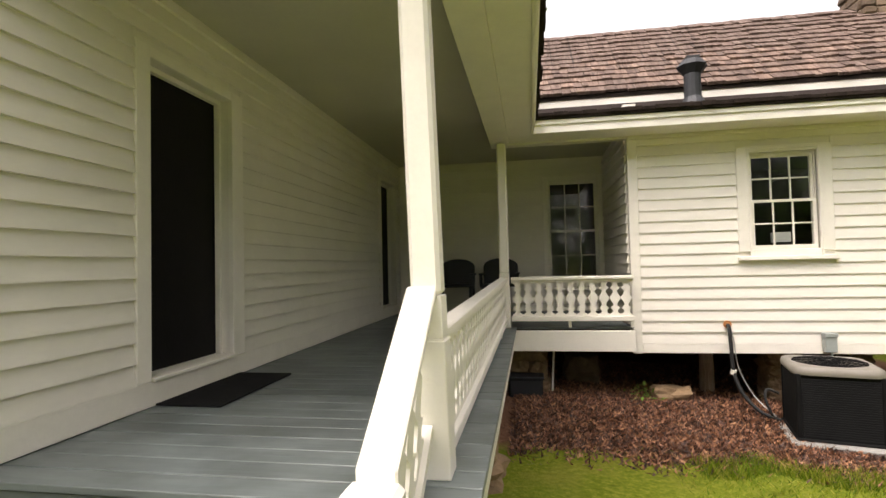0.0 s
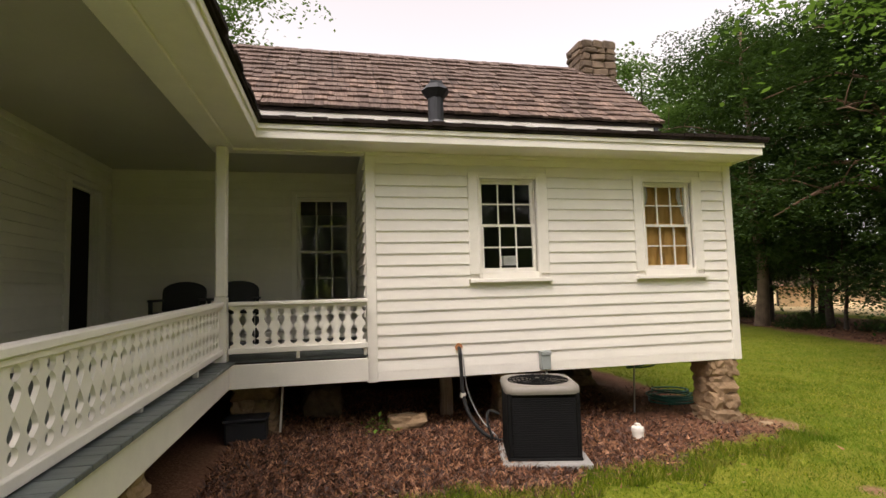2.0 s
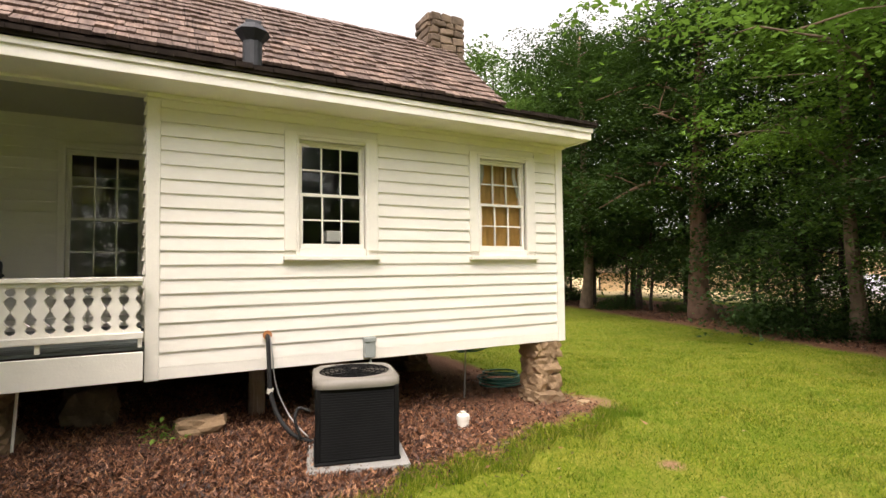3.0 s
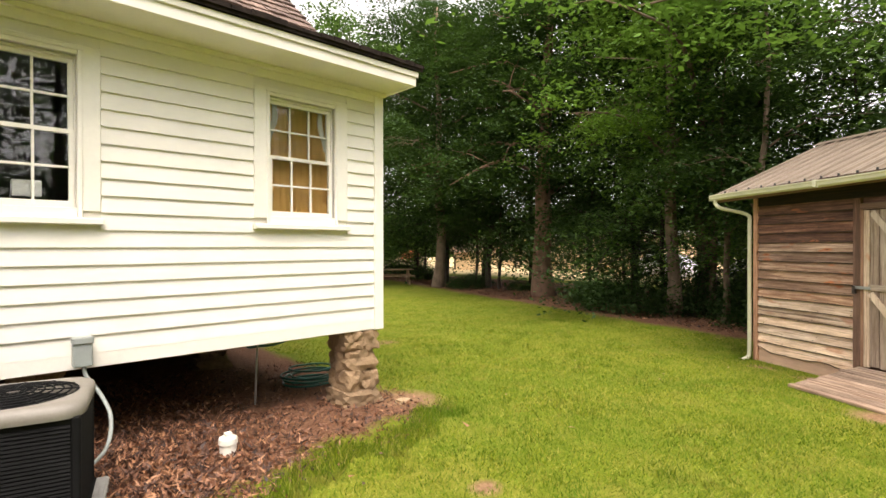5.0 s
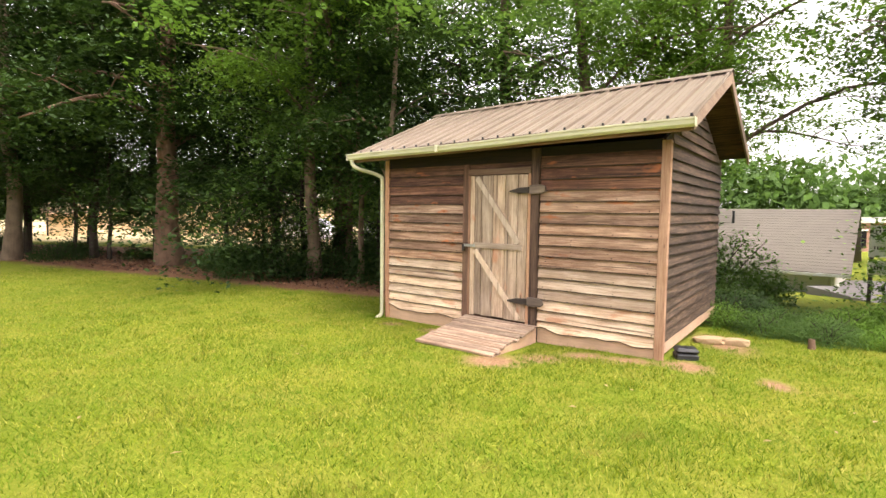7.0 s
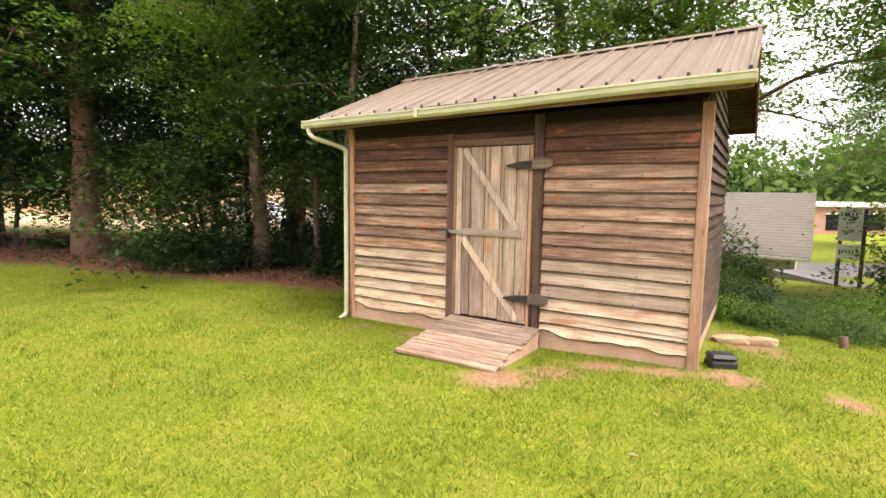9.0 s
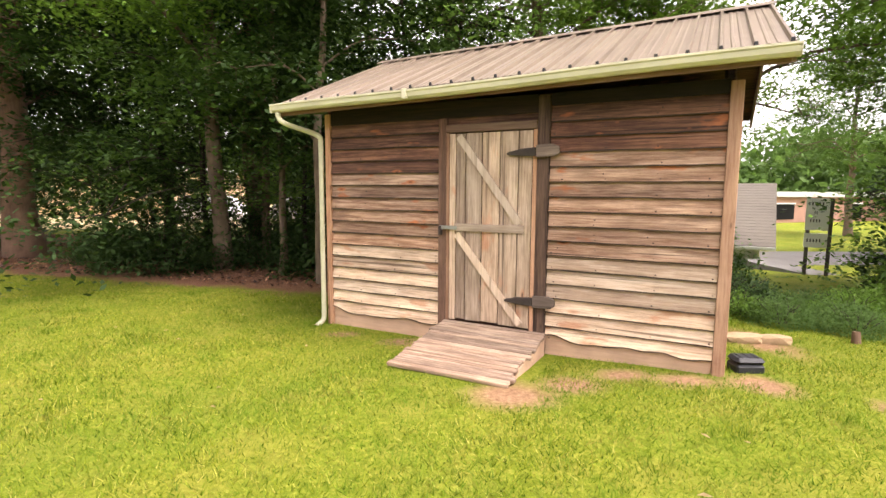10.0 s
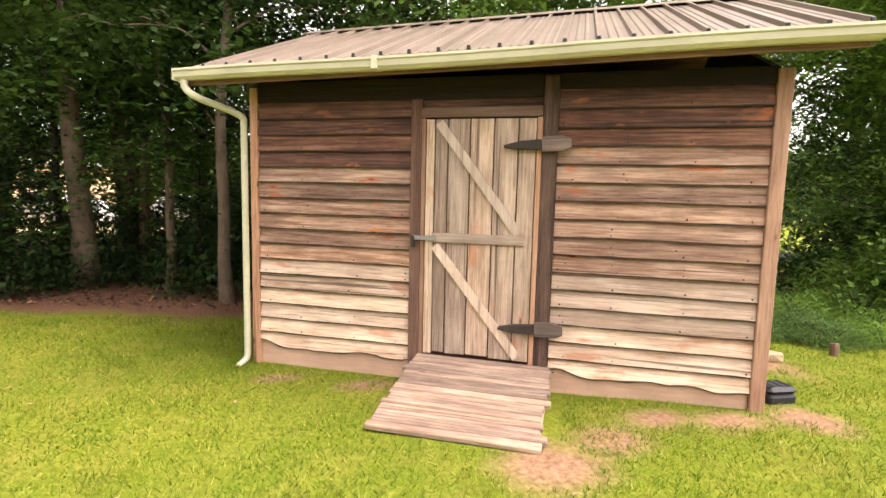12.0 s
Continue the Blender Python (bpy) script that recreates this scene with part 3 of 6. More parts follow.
def build_walls():
    front = pierced("wall_wing_front", "x", WY, 0.14, WX0, WX1, 0.50, 2.90, [W1, W2], "white clapboard front wall of the low wing")
    wall_slab("wall_wing_end", WX1 - 0.14, WY + 0.14, 0.50, WX1, 11.6, 3.02)
    wall_slab("wall_wing_back", -2.0, 11.6, 0.50, WX1, 11.74, 3.9)
    side = wall_slab("wall_wing_side", WX0, WY + 0.14, 0.50, WX0 + 0.14, 7.75, 3.3)
    back = pierced("wall_porch_back", "x", 7.75, 0.14, -2.0, WX0 + 0.14, 0.50, 3.3, [PW], "shaded white weatherboard back wall of the porch")
    doors = [(2.405, 3.160, 0.945, 2.655), (6.70, 7.42, 0.945, 2.70)]
    main = pierced("wall_main_house", "y", -2.15, 0.15, 0.6, 7.75, 0.30, 3.6, doors, "white clapboard wall of the main house along the porch")
    setting(boxed("ceiling_rooms", INSIDE, None, -2.0, 7.89, 3.02, WX1 - 0.14, 11.6, 3.10, bevel=0), "dim ceiling of the rooms inside", "ceiling")
    setting(boxed("ceiling_wing_room", INSIDE, None, WX0 + 0.14, 6.07, 2.92, WX1 - 0.14, 7.89, 3.00, bevel=0), "dim ceiling of the wing room", "ceiling")
    setting(boxed("floor_wing_room", INSIDE, None, WX0 + 0.14, 6.07, 0.66, WX1 - 0.14, 11.6, 0.74, bevel=0), "dim floor inside the wing", "floor")
    setting(boxed("floor_back_room", INSIDE, None, -2.0, 7.89, 0.66, WX0 + 0.14, 11.6, 0.74, bevel=0), "dim floor of the back room", "floor")
    wall_slab("wall_partition", WX0 + 0.02, 7.90, 0.74, WX0 + 0.14, 11.6, 3.02, label="dim inner partition wall", material=INSIDE)
    wall_slab("wall_room_back", 1.24, 9.6, 0.74, 5.41, 9.7, 3.02, label="dim inner back wall", material=INSIDE)
    wall_slab("wall_main_end", -6.5, 0.46, 0.0, -2.0, 0.6, 3.6)
    wall_slab("wall_main_far", -6.5, 0.6, 0.0, -6.36, 11.74, 3.6)
    wall_slab("wall_main_back", -6.36, 11.6, 0.0, -2.0, 11.74, 3.6)
    # dark walls close the crawl space; its shade is in their colour
    wall_slab("wall_foundation", -2.15, 0.6, -0.2, -2.05, 11.6, 0.30, label="dark foundation wall under the main house", material=CRAWL_DARK)
    # added back wall, hides the lawn so the underside stays dark
    wall_slab("wall_foundation_back", -2.0, 9.4, -0.4, 5.0, 9.5, 0.5, label="dark wall added to close the back of the crawl space", material=CRAWL_DARK)
    setting(boxed("crawl_joists", CRAWL_DARK, None, -2.0, WY + 0.16, 0.50, WX1 - 0.16, 11.55, 0.62, bevel=0), "dark floor framing over the crawl space", "floor")
    # lapped boards of the wing front, broken by the windows and boards
    step = 0.1212
    segs = [(WX0 + 0.10, W1[0] - 0.137), (W1[1] + 0.137, W2[0] - 0.137), (W2[1] + 0.137, WX1 - 0.095)]
    for i in range(18):
        z = 0.598 + i * step
        if z + step < 1.50:
            spans = [(WX0 + 0.10, WX1 - 0.095)]
        else:
            spans = segs
        for a, b in spans:
            clapboard(front, (a, WY, 0), (1, 0, 0), (0, -1, 0), b - a, z, step, WHITE, cuts=10)
    for a, b, nm in ((WX0 - 0.004, WX0 + 0.10, "corner_board"), (WX1 - 0.095, WX1 + 0.012, "corner_board")):
        boxed(nm, TRIM, front, a, WY - 0.034, 0.49, b, WY + 0.05, 2.90)
    boxed("frieze_board", TRIM, front, WX0 + 0.10, WY - 0.026, 2.775, WX1 - 0.095, WY, 2.90)
    boxed("sill_board", TRIM, front, WX0 + 0.10, WY - 0.022, 0.495, WX1 - 0.095, WY + 0.1, 0.600)
    # the wing's side that faces the porch
    for i in range(20):
        clapboard(side, (WX0, WY + 0.052, 0), (0, 1, 0), (-1, 0, 0), 7.75 - WY - 0.055, FLOOR + 0.02 + i * 0.112, 0.112, WHITE, cuts=4, proud=0.03)
    for i in range(19):
        z = FLOOR + 0.12 + i * 0.112
        spans = [(-1.99, WX0 - 0.035)] if z + 0.112 < 1.13 or z > 2.80 else [(-1.99, PW[0] - 0.07)]
        for a, b in spans:
            clapboard(back, (a, 7.75, 0), (1, 0, 0), (0, -1, 0), b - a, z, 0.112, WHITE, cuts=6, proud=0.016)
    boxed("baseboard", TRIM, back, -1.99, 7.725, FLOOR, WX0 - 0.03, 7.75, FLOOR + 0.12)
    # main wall along the porch
    for i in range(20):
        z = 0.926 + i * 0.1085
        if z > 2.72:
            spans = [(0.62, 7.72)]
        else:
            spans = [(0.62, 2.30), (3.292, 6.60), (7.555, 7.72)]
        for a, b in spans:
            clapboard(main, (-2.0, a, 0), (0, 1, 0), (1, 0, 0), b - a, z, 0.1085, WHITE, cuts=10, proud=0.029, wave=0.0012)
    boxed("baseboard", TRIM, main, -2.0, 0.62, FLOOR + 0.004, -1.972, 7.72, 0.928)
    # doors
    for k, (a, b, c, d) in enumerate(doors):
        door = new("door_%d" % (k + 1))
        door.matrix_basis = pose(-2.0, (a + b) / 2, c)
        setting(door, "closed near-black door set deep in a white frame", "door")
        h, hw = d - c, (b - a) / 2
        boxed("leaf", BLACK, door, -0.135, -hw + 0.004, 0.002, -0.095, hw - 0.004, h - 0.004)
        for s in (-1, 1):
            y0, y1 = sorted((s * hw, s * (hw + (0.105 if s < 0 else 0.132))))
            boxed("casing", TRIM, door, -0.006, y0, -0.016, 0.030, y1, h + 0.062)
        boxed("casing", TRIM, door, -0.006, -hw, h, 0.028, hw, h + 0.062)
        for s in (-1, 1):
            y0, y1 = sorted((s * hw, s * (hw - 0.022)))
            boxed("door_stop", TRIM, door, -0.093, y0, 0, -0.055, y1, h, bevel=0.002)
        boxed("door_stop", TRIM, door, -0.094, -hw + 0.023, h - 0.03, -0.056, hw - 0.023, h, bevel=0.002)
        boxed("threshold", TRIM, door, -0.14, -hw, -0.024, 0.045, hw, -0.001)


def build_windows():
    def things_inside(top, hw, h):
        boxed("books", SIGNWHITE, top, 0.0, 0.22, 0.08, 0.16, 0.34, 0.19, label="pale box behind the glass")
        boxed("ledge", INSIDE, top, -hw, 0.16, -0.02, hw, 0.42, 0.05)

    def blind(top, hw, h):
        bm = bmesh.new()
        n = 30
        vs = [[bm.verts.new((-hw + 0.014 + (2 * hw - 0.028) * i / n, 0.090 + 0.003 * math.sin(i * 1.9), z)) for i in range(n + 1)] for z in (0.0, h - 0.01)]
        for i in range(n):
            bm.faces.new((vs[0][i], vs[0][i + 1], vs[1][i + 1], vs[1][i]))
        bmesh.ops.solidify(bm, geom=bm.faces[:], thickness=0.004)
        part("blind", bm, TANBLIND, top, "tan paper blind pulled all the way down")
        for s in (-1, 1):
            bm = bmesh.new()
            tube(bm, spline([(s * hw * 0.72, 0.098, h - 0.02), (s * hw * 0.70, 0.097, h - 0.16), (s * hw * 0.82, 0.097, h - 0.30), (s * hw * 0.86, 0.098, h - 0.40)], 4), [0.012 + 0.016 * abs(math.sin(0.6 + i * 0.23)) for i in range(13)], 8)
            for v in bm.verts:
                v.co.y = 0.085 + (v.co.y - 0.085) * 0.05
            part("curtain", bm, CURTAIN, top, "gathered white curtain tie", True)

    sash_window("window_1", *W1, WY, "white six-over-six sash window with dark glass", things_inside)
    sash_window("window_2", *W2, WY, "white six-over-six sash window with a tan blind drawn", blind)
    sash_window("window_3", *PW, 7.75, "tall many-paned sash window at the back of the porch", None, casing=0.07, sill=True)


def build_porch():
    deck = new("porch_floor")
    setting(deck, "worn blue-grey painted plank porch floor", "floor")
    y, k = 1.50, 0
    while y < 7.74:
        w = 0.136
        x1 = -0.165 if y < WY - 0.15 else WX0 - 0.005
        x1 = WX0 - 0.035 if y > WY + 0.06 else (WX0 + 0.0 if y > WY - 0.2 else x1)
        y1 = min(y + w - 0.004, 7.748)
        boxed("plank", DECK, deck, -1.998, y, FLOOR - 0.028, x1, y1, FLOOR + random.uniform(-0.0015, 0.0015), bevel=0.003)
        y += w
    boxed("under_framing", CRAWL_DARK, deck, -1.99, 1.56, 0.54, -0.25, 7.7, FLOOR - 0.03, bevel=0)
    boxed("under_framing", CRAWL_DARK, deck, -0.249, 5.99, 0.54, WX0 - 0.01, 7.7, FLOOR - 0.03, bevel=0)
    skirt = new("porch_skirt")
    setting(skirt, "white painted skirt board along the porch edge", "trim")
    boxed("skirt_board", TRIM, skirt, -0.235, 1.53, 0.535, -0.20, WY - 0.19, FLOOR - 0.030)
    boxed("skirt_board", TRIM, skirt, -0.235, WY - 0.19, 0.535, WX0 - 0.006, WY - 0.155, FLOOR - 0.030)
    boxed("skirt_board", DECK, skirt, -1.99, 1.515, 0.54, -0.24, 1.55, FLOOR - 0.032)
    steps = new("porch_steps")
    tagged(steps, "blue-grey wooden steps up to the porch", "steps")
    for i in range(3):
        z = FLOOR - 0.197 * (i + 1)
        boxed("tread", DECK, steps, -1.95, 1.51 - 0.28 * (i + 1), z - 0.03, -0.46, 1.51 - 0.28 * i, z)
        boxed("riser", DECK, steps, -1.95, 1.47 - 0.28 * (i + 1) + 0.06, ground_z(0, 0) - 0.03 if i == 2 else z - 0.20, -0.46, 1.49 - 0.28 * (i + 1) + 0.06, z - 0.03)
    for i in range(2):
        x = (-1.95, -0.50)[i]
        bm = bmesh.new()
        prof = [(1.50, -0.04), (1.50, FLOOR - 0.235), (1.23, FLOOR - 0.235), (0.68, 0.10), (0.68, -0.04)]
        a = [bm.verts.new((x, p, q)) for p, q in prof]
        b = [bm.verts.new((x + 0.04, p, q)) for p, q in prof]
        bm.faces.new(a)
        bm.faces.new(b[::-1])
        for k in range(5):
            bm.faces.new((a[k], b[k], b[(k + 1) % 5], a[(k + 1) % 5]))
        bmesh.ops.recalc_face_normals(bm, faces=bm.faces[:])
        part("stringer", bm, DECK, steps)
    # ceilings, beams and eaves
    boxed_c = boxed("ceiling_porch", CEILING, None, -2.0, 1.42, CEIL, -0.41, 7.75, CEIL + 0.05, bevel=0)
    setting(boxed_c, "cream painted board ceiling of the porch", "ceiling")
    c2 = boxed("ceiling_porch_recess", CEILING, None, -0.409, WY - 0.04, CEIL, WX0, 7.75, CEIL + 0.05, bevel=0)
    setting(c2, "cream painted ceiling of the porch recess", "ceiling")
    beam = new("porch_beam")
    setting(beam, "white boxed beam over the porch posts", "trim")
    boxed("beam", TRIM, beam, -0.41, 1.42, 2.865, -0.20, WY - 0.045, CEIL + 0.06)
    boxed("beam", TRIM, beam, -0.41, WY - 0.044, 2.865, WX0 - 0.005, WY + 0.09, CEIL + 0.06)
    eave = new("eaves")
    setting(eave, "white eaves with soffit and fascia boards", "trim")
    boxed("soffit", TRIM, eave, -0.198, 1.30, 2.885, 0.05, WY - 0.20, 2.905)
    boxed("soffit", TRIM, eave, -0.198, WY - 0.44, 2.8855, 5.62, WY - 0.028, 2.9055)
    boxed("fascia", TRIM, eave, 0.05, 1.30, 2.872, 0.078, 5.45, 3.005)
    boxed("fascia", TRIM, eave, 0.05, 5.452, 2.872, 5.63, 5.480, 3.005)
    boxed("fascia", TRIM, eave, 5.60, 5.482, 2.872, 5.63, WY + 0.1, 3.02)
    boxed("bed_mould", TRIM, eave, WX0, WY - 0.062, 2.845, WX1 + 0.03, WY - 0.027, 2.884)
    boxed("crown_strip", TRIM, eave, 0.079, 1.30, 2.955, 0.098, 5.432, 3.008)
    boxed("crown_strip", TRIM, eave, 0.079, 5.433, 2.955, 5.645, 5.451, 3.008)


def build_roofs():
    def slab(name, quad, thick, material, label):
        bm = bmesh.new()
        a = [bm.verts.new(p) for p in quad]
        b = [bm.verts.new((p[0], p[1], p[2] - thick)) for p in quad]
        bm.faces.new(a)
        bm.faces.new(b[::-1])
        k = len(quad)
        for i in range(k):
            bm.faces.new((a[i], b[i], b[(i + 1) % k], a[(i + 1) % k]))
        bmesh.ops.recalc_face_normals(bm, faces=bm.faces[:])
        return setting(part(name, bm, material), label, "roof")
    sl = 0.335
    low = slab("roof_wing_low", [(0.12, 5.41, 3.042), (5.68, 5.41, 3.042), (5.68, 7.62, 3.042 + 2.21 * sl), (-2.09, 7.62, 3.042 + 2.21 * sl)], 0.032, ROOF_EDGE, "low-pitched dark shingled roof of the wing")
    porch = slab("roof_porch", [(0.12, 1.25, 3.042), (0.12, 5.40, 3.042), (-2.1, 7.62, 3.042 + 2.22 * sl), (-2.6, 7.62, 3.042 + 2.72 * sl), (-2.6, 1.25, 3.042 + 2.72 * sl)], 0.032, ROOF_EDGE, "low-pitched dark roof over the porch")
    slab("roof_main", [(-2.55, 0.3, 3.95), (-2.55, 12.0, 3.95), (-4.3, 12.0, 5.3), (-4.3, 0.3, 5.3)], 0.1, ROOF_EDGE, "dark shingled roof of the main house")
    slab("roof_main_rear", [(-4.301, 0.3, 5.3), (-4.301, 12.0, 5.3), (-6.8, 12.0, 3.5), (-6.8, 0.3, 3.5)], 0.1, ROOF_EDGE, "rear roof of the main house")
    # ragged butt edge of the low roof
    for a, b, fixed, par in ((0.12, 5.68, 5.40, low), (1.25, 5.38, 0.125, porch)):
        v = a
        while v < b:
            w = random.uniform(0.09, 0.17)
            e = min(v + w - 0.004, b)
            d, t = random.uniform(0.0, 0.022), random.uniform(0.018, 0.032)
            if par is low:
                boxed("shingle", ROOF_EDGE, par, v, fixed - d, 3.036, e, fixed + 0.16, 3.048 + t, bevel=0)
            else:
                boxed("shingle", ROOF_EDGE, par, fixed - 0.16, v, 3.036, fixed + d, e, 3.048 + t, bevel=0)
            v += w
    # the steep upper roof with hand-split shingles
    ey, ez, ry, rz = 7.50, 3.92, 9.42, 5.60
    up = slab("roof_wing_upper", [(-3.0, ey + 0.02, ez - 0.02), (5.86, ey + 0.02, ez - 0.02), (5.86, ry, rz - 0.03), (-3.0, ry, rz - 0.03)], 0.05, ROOF_EDGE, "steep cedar-shingled roof of the wing")
    slab("roof_wing_rear", [(-3.0, ry + 0.001, rz - 0.03), (5.86, ry + 0.001, rz - 0.03), (5.86, 11.9, 3.6), (-3.0, 11.9, 3.6)], 0.05, ROOF_EDGE, "rear slope of the shingled roof")
    setting(boxed("fascia_upper", TRIM, None, -2.0, ey + 0.03, 3.74, 5.70, ey + 0.07, ez - 0.045), "white fascia board below the shingled roof", "trim")
    setting(boxed("gutter_stub", VENT, None, 5.702, ey + 0.02, 3.77, 5.78, ey + 0.10, ez - 0.06), "short dark gutter end", "trim")
    # gable wall
    bm = bmesh.new()
    tri = [(ey + 0.2, 3.021), (11.6, 3.021), (11.6, 3.7), (ry, rz - 0.12), (ey + 0.2, 4.02)]
    a = [bm.verts.new((5.42, p, q)) for p, q in tri]
    b = [bm.verts.new((5.55, p, q)) for p, q in tri]
    bm.faces.new(a)
    bm.faces.new(b[::-1])
    for i in range(5):
        bm.faces.new((a[i], b[i], b[(i + 1) % 5], a[(i + 1) % 5]))
    bmesh.ops.recalc_face_normals(bm, faces=bm.faces[:])
    setting(part("wall_gable", bm, WHITE), "white gable wall", "wall")
    d = Vector((0, ry - ey, rz - ez))
    length = d.length
    d.normalize()
    nrm = Vector((0, -d.z, d.y))
    rows = 13
    ex = length / rows
    rest = bmesh.new()
    metas = {}
    for r in range(rows):
        x = -1.9 + random.uniform(0, 0.1)
        while x < 5.86:
            w = random.choice((0.09, 0.12, 0.15, 0.18))
            x1 = min(x + w - 0.006, 5.88)
            lift = random.uniform(0.026, 0.05)
            drop = random.uniform(-0.024, 0.014)
            skew = random.uniform(-0.008, 0.008)
            o = Vector((0, ey, ez)) + d * (r * ex + drop)
            tail, head = o + nrm * lift, o + d * (ex + 0.05) + nrm * 0.007
            low_t = o - nrm * 0.004
            pts = [(x, low_t), (x1, low_t + d * skew), (x, tail), (x1, tail + d * skew), (x, head), (x1, head), (x, head - nrm * 0.008), (x1, head - nrm * 0.008)]
            vs = [(px, q.y, q.z) for px, q in pts]
            fs = [(0, 1, 3, 2), (2, 3, 5, 4), (0, 2, 4, 6), (1, 7, 5, 3), (4, 5, 7, 6)]
            if r < 6:
                from_lists("shingle", vs, fs, SHINGLE, up)
            else:
                bv = [rest.verts.new(v) for v in vs]
                for f in fs:
                    rest.faces.new([bv[i] for i in f])
            x += w
    tagged(part("upper_shingles", rest, SHINGLE, up), kind="stuff")
    # chimney
    ch = thing("chimney", "squat dark field-stone chimney at the roof's gable end", "chimney", at=(5.77, 9.5, 4.93))
    z = -0.25
    while z < 1.02:
        h = random.uniform(0.10, 0.17)
        for side in range(4):
            p = -0.33 if side % 2 == 0 else -0.28
            lim = 0.33 if side % 2 == 0 else 0.28
            while p < lim - 0.04:
                w = random.uniform(0.16, 0.34)
                e = min(p + w, lim)
                bm = bmesh.new()
                out = 0.28 if side % 2 == 0 else 0.33
                sgn = -1 if side < 2 else 1
                if side % 2 == 0:
                    box(bm, p + 0.006, sgn * out - 0.07, z, e - 0.006, sgn * out + 0.05, z + h - 0.012)
                else:
                    box(bm, sgn * out - 0.05, p + 0.006, z, sgn * out + 0.07, e - 0.006, z + h - 0.012)
                for v in bm.verts:
                    v.co += Vector((random.uniform(-1, 1), random.uniform(-1, 1), random.uniform(-1, 1))) * 0.02
                soften(bm, 0.018)
                part("stone", bm, DARK_STONE, ch)
                p = e
        z += h
    boxed("core", DARK_STONE, ch, -0.30, -0.25, -0.9, 0.30, 0.25, 1.02)
    # flue vent
    v = thing("roof_vent_pipe", "dark metal flue pipe with a flared cap on the low roof", "vent pipe", at=(2.02, 6.6, 3.42))
    bm = bmesh.new()
    rod(bm, (0, 0, -0.05), (0, 0, 0.42), 0.098, sides=16)
    part("pipe", bm, VENT, v, smooth=False)
    bm = bmesh.new()
    rod(bm, (0, 0, -0.03), (0, 0, 0.06), 0.145, 0.105, 16)
    part("flashing_collar", bm, VENT, v)
    bm = bmesh.new()
    rod(bm, (0, 0, 0.34), (0, 0, 0.44), 0.10, 0.18, 8)
    rod(bm, (0, 0, 0.441), (0, 0, 0.52), 0.18, 0.11, 8)
    box(bm, -0.075, -0.075, 0.521, 0.075, 0.075, 0.56)
    part("cap", bm, VENT, v)


def cut(z):
    """Half the width of the sawn opening at the height z (0 to 1) of a railing board."""
    q = z if z < 0.5 else 1 - z
    if abs(q - 0.135) < 0.072:
        return 0.031 * math.sqrt(max(0.0, 1 - ((q - 0.135) / 0.072) ** 2))
    if q < 0.2:
        return 0.0
    if q < 0.32:
        return 0.004 + 0.033 * math.sin(max(0.0, q - 0.215) / 0.105 * math.pi / 2)
    if q < 0.488:
        return 0.037 * (1 - ((q - 0.32) / 0.168) ** 1.3)
    return 0.0


def sawn_board(pitch, height, shear=0.0, thick=0.022, levels=56):
    """The mesh of one flat baluster board; it runs along x, its cut edges meet those of its neighbours."""
    verts, faces = [], []
    for i in range(levels + 1):
        z = i / levels
        w = pitch / 2 - 0.0008 - cut(z)
        for x, y in ((-w, -thick / 2), (w, -thick / 2), (w, thick / 2), (-w, thick / 2)):
            verts.append((x, y, z * height + shear * x))
    for i in range(levels):
        a, b = 4 * i, 4 * i + 4
        for k in range(4):
            faces.append((a + k, a + (k + 1) % 4, b + (k + 1) % 4, b + k))
    faces += [(3, 2, 1, 0), tuple(4 * levels + k for k in range(4))]
    me = bpy.data.meshes.new("baluster")
    me.from_pydata(verts, [], faces)
    me.materials.append(TRIM)
    return me


